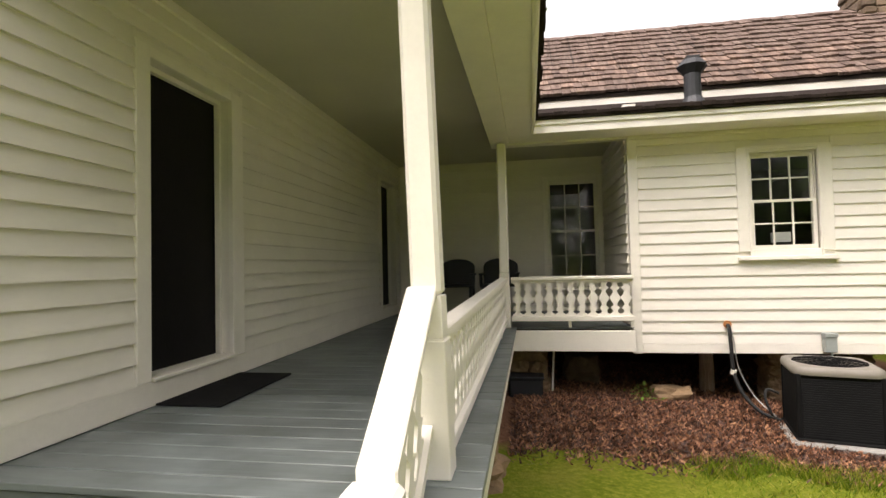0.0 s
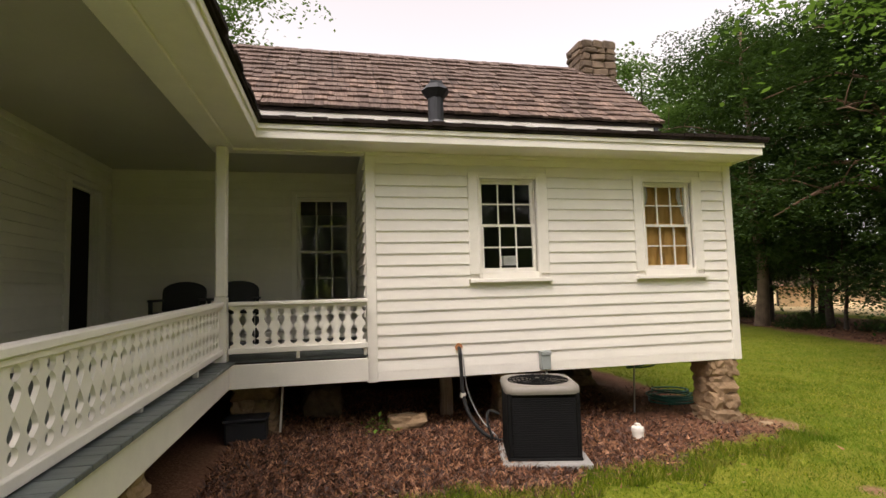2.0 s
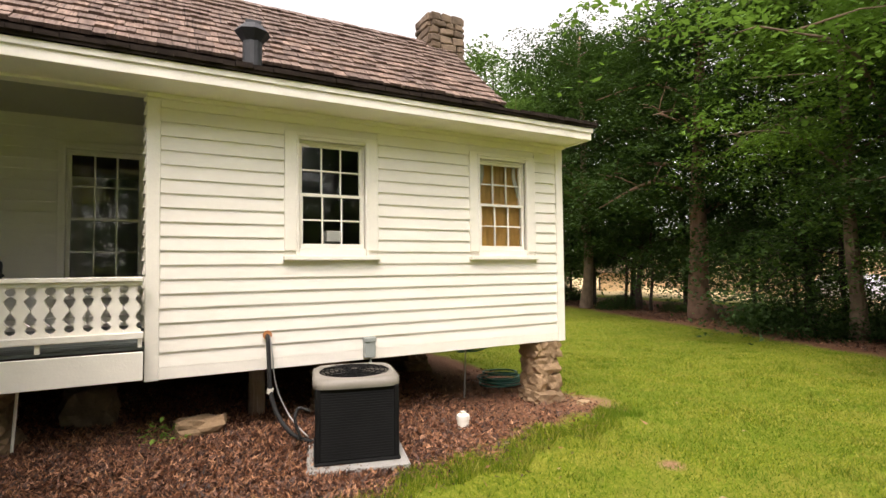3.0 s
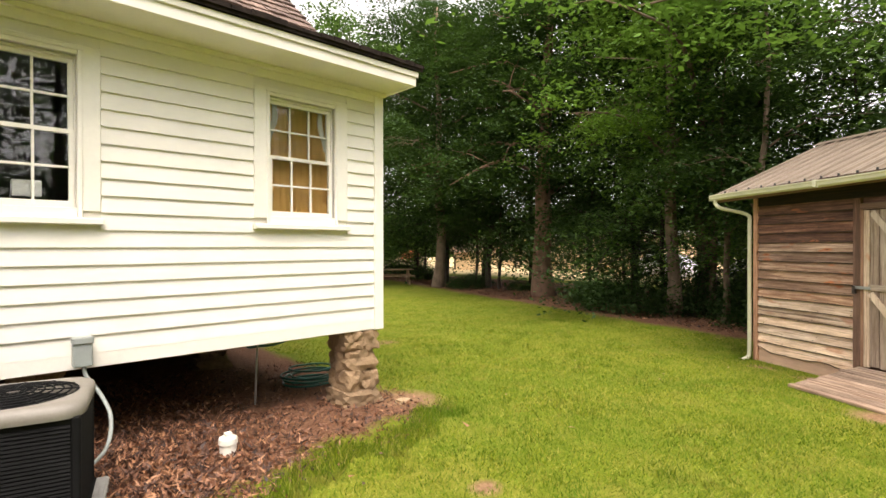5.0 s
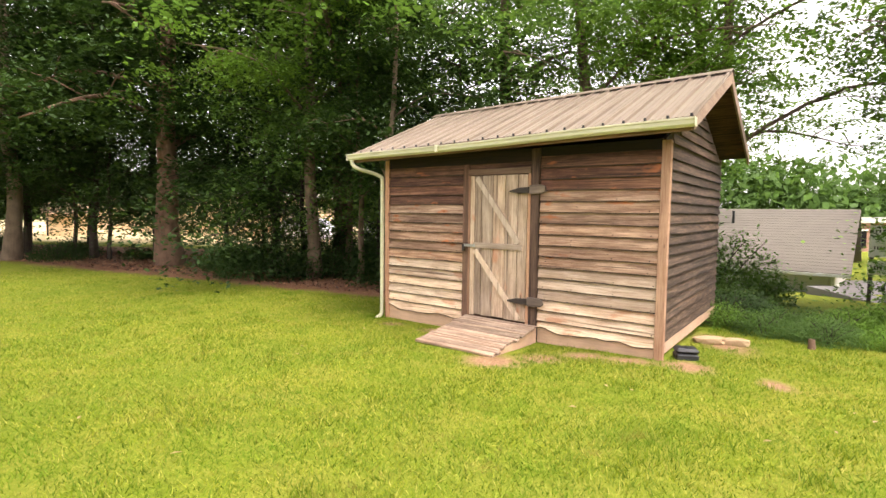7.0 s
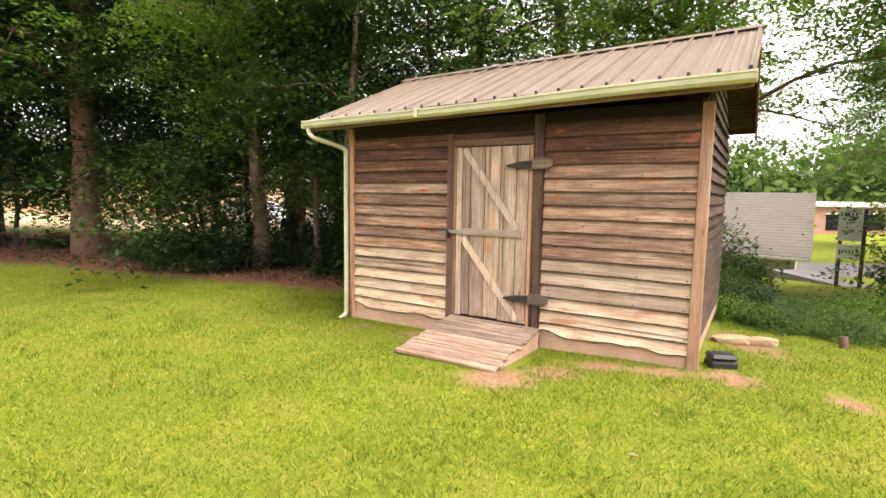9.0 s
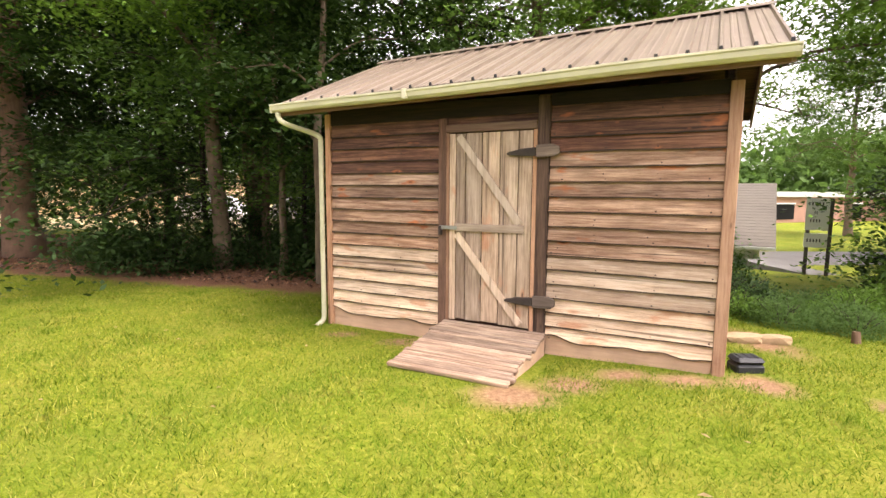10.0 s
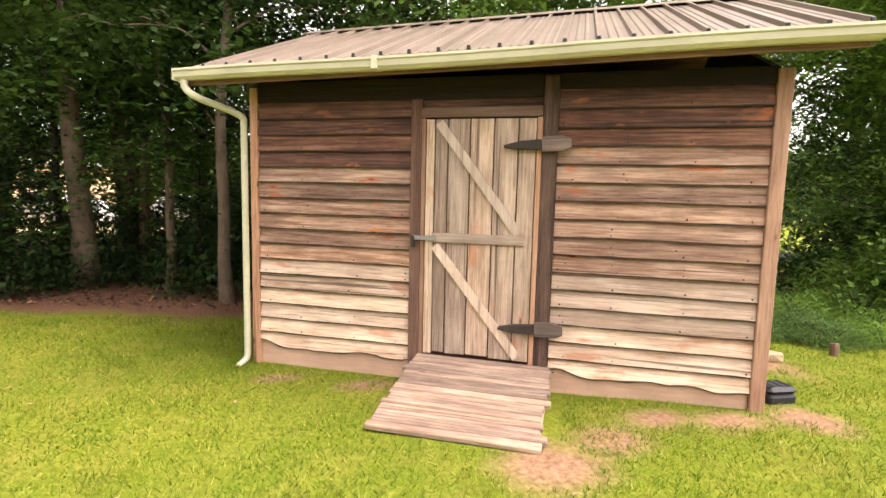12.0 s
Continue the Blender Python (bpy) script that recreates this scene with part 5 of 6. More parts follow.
    for sgn in (1, -1):
        ye = -0.42 if sgn == 1 else D + 0.42
        roof = new("roof")
        roof.parent = shed
        n = int((x1 - x0) / pitch_r)
        for i in range(n):
            a = x0 + (x1 - x0) * i / n
            w = (x1 - x0) / n
            prof = [(0, 0), (0.010, 0.0), (0.020, 0.034), (0.042, 0.034), (0.052, 0.0), (0.10, 0.0), (0.108, 0.007), (0.125, 0.007), (0.133, 0.0), (0.165, 0.0), (0.173, 0.007), (0.19, 0.007), (0.198, 0.0), (w, 0)]
            vs, fs = [], []
            for px, pz in prof:
                for yy, zz in ((ye, ez), (ry, rz)):
                    vs.append((a + px, yy, zz + pz + 0.02))
            for px, pz in prof:
                for yy, zz in ((ye, ez), (ry, rz)):
                    vs.append((a + px, yy, zz + pz + 0.017))
            m = 2 * len(prof)
            for k in range(len(prof) - 1):
                q = (2 * k, 2 * k + 1, 2 * k + 3, 2 * k + 2)
                fs += [q[::-1], tuple(v + m for v in q), (2 * k, 2 * k + 2, 2 * k + 2 + m, 2 * k + m)]
            from_lists("metal_sheet", vs, fs, TIN, roof)
            if sgn == 1:
                # black boxes stand in for the shade inside the hollow rib ends
                boxed("rib_end", PLASTIC_B, roof, a + 0.019, ye - 0.006, ez + 0.021, a + 0.045, ye + 0.03, ez + 0.052, bevel=0.003)
    bm = bmesh.new()
    for sgn in (1, -1):
        vs = [bm.verts.new((x, ry + sgn * d, rz + z)) for x in (x0 - 0.01, x1 + 0.01) for d, z in ((-0.002, 0.066), (0.14, -0.002))]
        bm.faces.new((vs[0], vs[1], vs[3], vs[2]))
    bmesh.ops.recalc_face_normals(bm, faces=bm.faces[:])
    bmesh.ops.solidify(bm, geom=bm.faces[:], thickness=0.004)
    part("ridge_cap", bm, TIN, shed)
    # decking, rake boards, fascia
    sl = (rz - ez) / (ry + 0.42)
    for sgn in (1, -1):
        bm = bmesh.new()
        ye = -0.40 if sgn == 1 else D + 0.40
        a = [(x0 + 0.03, ye, ez + 0.012), (x1 - 0.03, ye, ez + 0.012), (x1 - 0.03, ry, rz), (x0 + 0.03, ry, rz)]
        t = [bm.verts.new(p) for p in a]
        b = [bm.verts.new((p[0], p[1], p[2] - 0.03)) for p in a]
        bm.faces.new(t)
        bm.faces.new(b[::-1])
        for i in range(4):
            bm.faces.new((t[i], b[i], b[(i + 1) % 4], t[(i + 1) % 4]))
        bmesh.ops.recalc_face_normals(bm, faces=bm.faces[:])
        part("roof_decking", bm, OLD_HIGH, shed)
        for x in (x0, x1 - 0.028):
            bm = bmesh.new()
            pr = [(ye - 0.01 * sgn, ez + 0.018), (ry, rz + 0.012), (ry, rz - 0.14), (ye - 0.01 * sgn, ez - 0.125)]
            a = [bm.verts.new((x, p, q)) for p, q in pr]
            b = [bm.verts.new((x + 0.028, p, q)) for p, q in pr]
            bm.faces.new(a)
            bm.faces.new(b[::-1])
            for i in range(4):
                bm.faces.new((a[i], b[i], b[(i + 1) % 4], a[(i + 1) % 4]))
            bmesh.ops.recalc_face_normals(bm, faces=bm.faces[:])
            part("rake_board", bm, OLD_POST_SIDE, shed)
    boxed("fascia", OLD_FASCIA, shed, x0 + 0.03, -0.405, ez - 0.125, x1 - 0.03, -0.38, ez + 0.008, bevel=0.003)
    # door, its frame and ramp
    door = new("shed_door")
    door.parent = shed
    dz0, dz1 = -0.245, 1.79
    dl, dr = 1.80, 2.73
    planks = [dl, 1.945, 2.145, 2.345, 2.535, 2.648, dr]
    for i in range(6):
        bm = bmesh.new()
        a0, a1 = planks[i] + 0.0055, planks[i + 1] - 0.0055
        box(bm, a0, -0.062 + random.uniform(-0.003, 0.003), dz0 + random.uniform(0.0, 0.03), a1, -0.036, dz1)
        bmesh.ops.subdivide_edges(bm, edges=[e for e in bm.edges if abs(e.verts[0].co.x - e.verts[1].co.x) > 0.03], cuts=5)
        for v in bm.verts:
            if v.co.z < dz0 + 0.05:
                v.co.z += 0.03 * max(0, noise.noise((v.co.x * 17, i, 2)))
        soften(bm, 0.003)
        part("plank", bm, OLD_UP, door)

    def brace(xa, za, xb, zb, w, mt):
        bm = bmesh.new()
        d = Vector((xb - xa, 0, zb - za)).normalized()
        q = Vector((-d.z, 0, d.x)) * (w / 2)
        for y in (-0.086, -0.063):
            for p in ((xa, za), (xb, zb)):
                for s in (-1, 1):
                    bm.verts.new(Vector((p[0], y, p[1])) + q * s)
        bmesh.ops.convex_hull(bm, input=bm.verts[:])
        part("brace", bm, mt, door)
    brace(2.61, 1.76, 1.915, 0.845, 0.075, OLD_BRACE)
    brace(2.63, 0.72, 1.895, -0.20, 0.075, OLD_BRACE)
    boxed("ledge", OLD_UP_FLAT, door, 1.865, -0.088, 0.752, 2.655, -0.064, 0.832)
    boxed("hasp", STEEL, door, 2.62, -0.096, 0.765, 2.83, -0.0885, 0.805, bevel=0.002)
    boxed("staple", IRON, door, 2.81, -0.12, 0.70, 2.835, -0.06, 0.80, bevel=0.004)
    for z, tilt in ((1.578, 3), (0.062, 2)):
        h = new("wooden_hinge")
        h.parent = door
        h.matrix_basis = pose(1.76, -0.09, z, 0, tilt, 0)
        for name, prof, mt in (("strap", [(0.0, -0.045), (0.0, 0.04), (0.16, 0.035), (0.30, 0.008), (0.30, -0.012), (0.16, -0.035)], IRON), ("block", [(-0.005, -0.06), (-0.005, 0.06), (-0.17, 0.06), (-0.235, 0.03), (-0.235, -0.035), (-0.19, -0.06)], OLD_HINGE)):
            bm = bmesh.new()
            a = [bm.verts.new((p, -0.018, q)) for p, q in prof]
            b = [bm.verts.new((p, 0.024, q)) for p, q in prof]
            bm.faces.new(a)
            bm.faces.new(b[::-1])
            for i in range(6):
                bm.faces.new((a[i], b[i], b[(i + 1) % 6], a[(i + 1) % 6]))
            bmesh.ops.recalc_face_normals(bm, faces=bm.faces[:])
            soften(bm, 0.004)
            part(name, bm, mt, h)
    boxed("door_post", OLD_HIGH_UP, shed, 1.635, -0.058, -0.40, 1.755, -0.001, 2.12, bevel=0.005)
    boxed("door_post", OLD_HIGH_RED, shed, 2.770, -0.056, -0.40, 2.866, -0.001, 1.96, bevel=0.004)
    boxed("door_post", OLD_POST, shed, 1.757, -0.060, -0.26, 1.797, -0.001, 1.80, bevel=0.004)
    boxed("door_post", OLD_POST, shed, 2.733, -0.060, -0.26, 2.768, -0.001, 1.80, bevel=0.004)
    boxed("door_head", OLD_POST_FLAT, shed, 1.757, -0.072, 1.803, 2.768, -0.001, 1.885, bevel=0.005)
    # gutter and downpipe
    gut = new("gutter")
    gut.parent = shed
    bm = bmesh.new()
    prof = [(-0.408, 2.255), (-0.408, 2.165), (-0.475, 2.160), (-0.505, 2.185), (-0.512, 2.225), (-0.525, 2.235), (-0.525, 2.252), (-0.516, 2.252), (-0.505, 2.230), (-0.495, 2.190), (-0.470, 2.168), (-0.414, 2.170), (-0.414, 2.255)]
    n = 12
    rows = []
    for i in range(n + 1):
        x = x0 - 0.02 + (x1 - x0 + 0.05) * i / n
        rows.append([bm.verts.new((x, y, z - 0.022 + 0.008 * math.sin(i * 0.7))) for y, z in prof])
    for a, b in zip(rows, rows[1:]):
        for k in range(len(prof)):
            bm.faces.new((a[k], a[(k + 1) % len(prof)], b[(k + 1) % len(prof)], b[k]))
    bm.faces.new(rows[0][:])
    bm.faces.new(rows[-1][::-1])
    bmesh.ops.recalc_face_normals(bm, faces=bm.faces[:])
    part("trough", bm, GUTTER, gut)
    for x in (x0 - 0.024, x1 + 0.026):
        boxed("end_cap", GUTTER, gut, x, -0.522, 2.141, x + 0.005, -0.41, 2.233, bevel=0)
    boxed("joint_band", GUTTER, gut, 3.0, -0.528, 2.132, 3.05, -0.409, 2.234, bevel=0.004)
    bm = bmesh.new()
    pts = spline([(x1 - 0.05, -0.465, 2.09), (x1 - 0.05, -0.46, 2.03), (x1 - 0.12, -0.42, 1.96), (L + 0.17, -0.17, 1.89), (L + 0.075, -0.075, 1.83), (L + 0.065, -0.066, 1.75)], 5)
    pts += [Vector((L + 0.065, -0.066, z)) for z in (1.2, 0.6, 0.1, -0.3)] + spline([(L + 0.065, -0.066, -0.42), (L + 0.07, -0.085, -0.48), (L + 0.10, -0.17, -0.53)], 4)
    tube(bm, pts, 0.031, 10)
    part("downpipe", bm, GUTTER, gut, smooth=True)
    ramp_ = thing("wooden_ramp", "weathered plank ramp up to the shed door", "ramp")
    ramp_.matrix_basis = SHED
    n = 15
    for i in range(n):
        y0, y1 = -0.07 - 1.15 * i / n, -0.07 - 1.15 * (i + 1) / n
        za, zb = -0.282 - 0.155 * i / n, -0.282 - 0.155 * (i + 1) / n
        bm = bmesh.new()
        e0, e1 = 1.60 + random.uniform(-0.03, 0.03), 2.79 + random.uniform(-0.03, 0.02)
        for v in box(bm, e0, y1 + 0.004, 0, e1, y0 - 0.004, 0.034):
            v.co.z += za + (zb - za) * (v.co.y - y0) / (y1 - y0) + random.uniform(-0.006, 0.006)
        soften(bm, 0.005)
        part("plank", bm, RAMP_WOOD, ramp_)
    for x in (1.62, 2.66):
        bm = bmesh.new()
        for v in box(bm, x, -1.15, -0.62, x + 0.045, -0.065, -0.28):
            if v.co.z > -0.4:
                v.co.z = -0.284 + 0.135 * (v.co.y + 0.07)
        part("stringer", bm, CLAYBOARD, ramp_)
    crate = thing("black_tool_box", "black plastic bait box lying by the shed corner", "box")
    crate.matrix_basis = SHED @ pose(-0.18, -0.30, -0.475, 0, 0, 25)
    boxed("body", PLASTIC_B, crate, -0.13, -0.10, 0.0, 0.13, 0.10, 0.10, bevel=0.02)
    boxed("lid", PLASTIC_B, crate, -0.135, -0.105, 0.101, 0.135, 0.105, 0.160, bevel=0.03)
    for x in (-0.07, 0.0, 0.07):
        boxed("rib", PLASTIC_B, crate, x - 0.006, -0.07, 0.1605, x + 0.006, 0.07, 0.166, bevel=0)
    for (sx, sy, w, d, lab) in ((-0.22, 1.55, 0.42, 0.26, "pale split slab of wood on bare clay"), (-0.52, 1.62, 0.36, 0.18, "pale broken board end on bare clay")):
        p = SHED @ Vector((sx, -sy, 0))
        bm = bmesh.new()
        bmesh.ops.create_icosphere(bm, subdivisions=2, radius=0.5)
        for v in bm.verts:
            c = v.co * 2
            s = max(abs(c.x), abs(c.y), abs(c.z))
            c = c.lerp(c / s, 0.7) * 0.5 * (1 + 0.2 * noise.noise(c * 2 + Vector((sx * 9, 0, 0))))
            v.co = Vector((c.x * w, c.y * d, c.z * 0.13))
        o = part("wood_slab", bm, PALEWOOD, None)
        o.matrix_basis = pose(p.x, p.y, ground_z(p.x, p.y) + 0.035, 4, 6, 75 + 20 * sx)
        tagged(o, lab, "wood slab")

    # the plan above is drawn with y going in behind the front; turn it to face the lawn
    # and let the roof and its gutter fall a little towards the downpipe
    hung = ("metal_sheet", "rib_end", "ridge_cap", "roof_decking", "rake_board", "fascia", "trough", "end_cap", "joint_band")
    for ob in shed.children_recursive:
        if ob.name.split(".")[0] in hung:
            for v in ob.data.vertices:
                v.co.z += 0.035 - 0.019 * v.co.x
    for top in (shed, ramp_):
        for ob in top.children_recursive:
            ob.location.y = -ob.location.y
            if ob.type == "MESH":
                ob.data.transform(Matrix.Diagonal((1, -1, 1, 1)))
                ob.data.flip_normals()


OLD_BRACE = old_wood("pale_door_brace", (0.30, 0.21, 0.15), (0.64, 0.50, 0.38), (0.82, 0.68, 0.54), UP)
# near-black wood that paints the shadow line under each shed board
BUTT_SHADE = old_wood("painted_butt_shade", (0.012, 0.008, 0.006), (0.035, 0.022, 0.016), (0.08, 0.05, 0.037), ALONG)
EAVE_SHADE = old_wood("eave_shade_header", (0.005, 0.0025, 0.002), (0.013, 0.006, 0.0045), (0.04, 0.018, 0.012), ALONG)
OLD_HIGH_UP = old_wood("dark_door_post", (0.014, 0.007, 0.005), (0.06, 0.032, 0.022), (0.17, 0.105, 0.072), UP)
OLD_HIGH_RED = old_wood("red_brown_door_post", (0.05, 0.02, 0.012), (0.20, 0.095, 0.058), (0.38, 0.22, 0.15), UP)
OLD_POST_FLAT = old_wood("brown_door_head", (0.12, 0.06, 0.035), (0.27, 0.155, 0.10), (0.36, 0.24, 0.17), ALONG)
OLD_POST_SIDE = old_wood("brown_rake_board", (0.16, 0.09, 0.06), (0.33, 0.22, 0.16), (0.45, 0.33, 0.25), (1, 0.06, 0.3))
OLD_FASCIA = old_wood("brown_fascia", (0.13, 0.055, 0.03), (0.28, 0.145, 0.09), (0.38, 0.24, 0.16), ALONG)
OLD_UP_FLAT = old_wood("weathered_ledge", (0.16, 0.10, 0.068), (0.52, 0.395, 0.30), (0.74, 0.61, 0.48), ALONG)
OLD_HINGE = old_wood("grey_hinge_block", (0.07, 0.05, 0.04), (0.17, 0.13, 0.105), (0.28, 0.22, 0.18), ALONG)
build_shed()


# ---- trees ----
def grow(seed, height, radius, crown_from, spread, leaves, leaf, droop=0.0, lean=0.0, forks=9, per=44):
    """A trunk with limbs (one mesh) and a crown of single leaves in loose sprays (another)."""
    rng = random.Random(seed)
    nr = np.random.default_rng(seed)
    bm = bmesh.new()
    tips = []
    pts, p = [], Vector((0, 0, -0.3))
    steps = 9
    for i in range(steps + 1):
        pts.append(p.copy())
        p = p + Vector((rng.uniform(-1, 1) * 0.10 * height / steps + lean * height / steps, rng.uniform(-1, 1) * 0.10 * height / steps, (height + 0.3) / steps))
    rad = [radius * (1.45 if i == 0 else 1) * (1 - 0.9 * (i / steps) ** 1.1) + 0.015 for i in range(steps + 1)]
    tube(bm, spline(pts, 2), [float(np.interp(k / 2, range(steps + 1), rad)) for k in range(2 * steps + 1)], 9)
    for b in range(forks):
        f = crown_from + (1 - crown_from) * (b + rng.random() * 0.7) / forks
        k = f * steps
        i = min(int(k), steps - 1)
        a = pts[i].lerp(pts[i + 1], k - i)
        ang = b * 2.4 + rng.uniform(-0.5, 0.5)
        out = spread * (1.0 - 0.62 * (f - crown_from) / (1 - crown_from)) * rng.uniform(0.7, 1.15)
        rise = rng.uniform(0.1, 0.45) * out - droop * out
        end = a + Vector((math.cos(ang) * out, math.sin(ang) * out, rise))
        mid = a.lerp(end, 0.5) + Vector((rng.uniform(-0.2, 0.2), rng.uniform(-0.2, 0.2), 0.16 * out))
        r0 = max(0.02, 0.42 * float(np.interp(k, range(steps + 1), rad)))
        line = spline([a, mid, end], 4)
        tube(bm, line, [r0 * (1 - 0.85 * j / 8) for j in range(9)], 6)
        for j in range(2, 9):
            tips.append((line[j], 0.55 + 0.5 * j / 8))
            for _ in range(2):
                q = line[j] + Vector((rng.uniform(-1, 1), rng.uniform(-1, 1), rng.uniform(-0.35, 0.6))) * out * 0.34
                tips.append((q, 0.8))
                if rng.random() < 0.5:
                    tube(bm, [line[j], line[j].lerp(q, 0.5) + Vector((0, 0, 0.1)), q], [r0 * 0.22 + 0.006, r0 * 0.12 + 0.005, 0.004], 5)
    tips.append((pts[-1], 1.0))
    me_t = bpy.data.meshes.new("trunk")
    bm.to_mesh(me_t)
    bm.free()
    me_t.shade_smooth()
    me_t.materials.append(BARK)
    c = np.array([tuple(t[0]) for t in tips])
    s = np.array([t[1] for t in tips])
    # sprays: each a flattened cluster round a tip
    sprays = max(1, leaves // per)
    pick = nr.integers(0, len(c), sprays)
    sc = c[pick] + nr.normal(0, 1, (sprays, 3)) * (s[pick] * spread * 0.13)[:, None] * (1, 1, 0.7)
    which = np.repeat(np.arange(sprays), per)
    k = len(which)
    pos = sc[which] + nr.normal(0, 1, (k, 3)) * (leaf * 2.7 * (per / 44) ** 0.15, leaf * 2.7 * (per / 44) ** 0.15, leaf * 0.55)
    pos[:, 2] -= 0.11 / leaf * ((pos[:, :2] - sc[which][:, :2]) ** 2).sum(1)
    ang = nr.uniform(0, 2 * np.pi, k)
    tilt = nr.normal(0.25, 0.3, k)
    ln, wd = leaf * nr.uniform(0.7, 1.35, k), leaf * nr.uniform(0.45, 0.72, k)
    d = np.stack((np.cos(ang) * np.cos(tilt), np.sin(ang) * np.cos(tilt), -np.sin(tilt)), 1)
    sd = np.stack((-np.sin(ang), np.cos(ang), nr.normal(0, 0.35, k)), 1)
    co = np.empty((k, 4, 3))
    co[:, 0] = pos - d * ln[:, None] * 0.5
    co[:, 1] = pos + sd * wd[:, None] * 0.5
    co[:, 2] = pos + d * ln[:, None] * 0.5
    co[:, 3] = pos - sd * wd[:, None] * 0.5
    return me_t, leaf_mesh("crown", co)


def leaf_mesh(name, co):
    k = len(co)
    me = bpy.data.meshes.new(name)
    me.vertices.add(4 * k)
    me.vertices.foreach_set("co", co.reshape(-1))
    me.loops.add(4 * k)
    me.loops.foreach_set("vertex_index", np.arange(4 * k, dtype=np.int32))
    me.polygons.add(k)
    me.polygons.foreach_set("loop_start", np.arange(0, 4 * k, 4, dtype=np.int32))
    me.update()
    me.validate()
    return me


def tree_thing(meshes, material, label, x, y, turn, scale, group="trees along the lawn"):
    t = new("tree")
    linked("trunk", meshes[0], None, t)
    linked("crown", meshes[1], material, t)
    t.matrix_basis = pose(x, y, ground_z(x, y), 0, 0, turn) @ Matrix.Scale(scale, 4)
    return tagged(t, label, "tree", group)


def bush_mesh(seed, rx, rz, leaves, leaf):
    nr = np.random.default_rng(seed)
    n = leaves // 14
    a, r = nr.uniform(0, 2 * np.pi, n), np.sqrt(nr.uniform(0, 1, n))
    lump = 0.75 + 0.25 * np.sin(3 * a + seed) * np.cos(2 * a)
    hgt = rz * np.sqrt(np.clip(1 - r ** 2, 0.04, 1)) * lump * nr.uniform(0.15, 1.05, n)
    c = np.stack((np.cos(a) * r * rx, np.sin(a) * r * rx, hgt), 1)
    which = np.repeat(np.arange(n), 14)
    k = len(which)
    pos = c[which] + nr.normal(0, 1, (k, 3)) * (leaf * 1.5, leaf * 1.5, leaf)
    pos[:, 2] = np.maximum(pos[:, 2], 0.03)
    ang, tilt = nr.uniform(0, 2 * np.pi, k), nr.normal(0.3, 0.4, k)
    ln, wd = leaf * nr.uniform(0.7, 1.3, k), leaf * nr.uniform(0.35, 0.6, k)
    d = np.stack((np.cos(ang) * np.cos(tilt), np.sin(ang) * np.cos(tilt), -np.sin(tilt)), 1)
    sd = np.stack((-np.sin(ang), np.cos(ang), nr.normal(0, 0.3, k)), 1)
    co = np.stack((pos - d * ln[:, None] / 2, pos + sd * wd[:, None] / 2, pos + d * ln[:, None] / 2, pos - sd * wd[:, None] / 2), 1)
    return leaf_mesh("leaves", co)


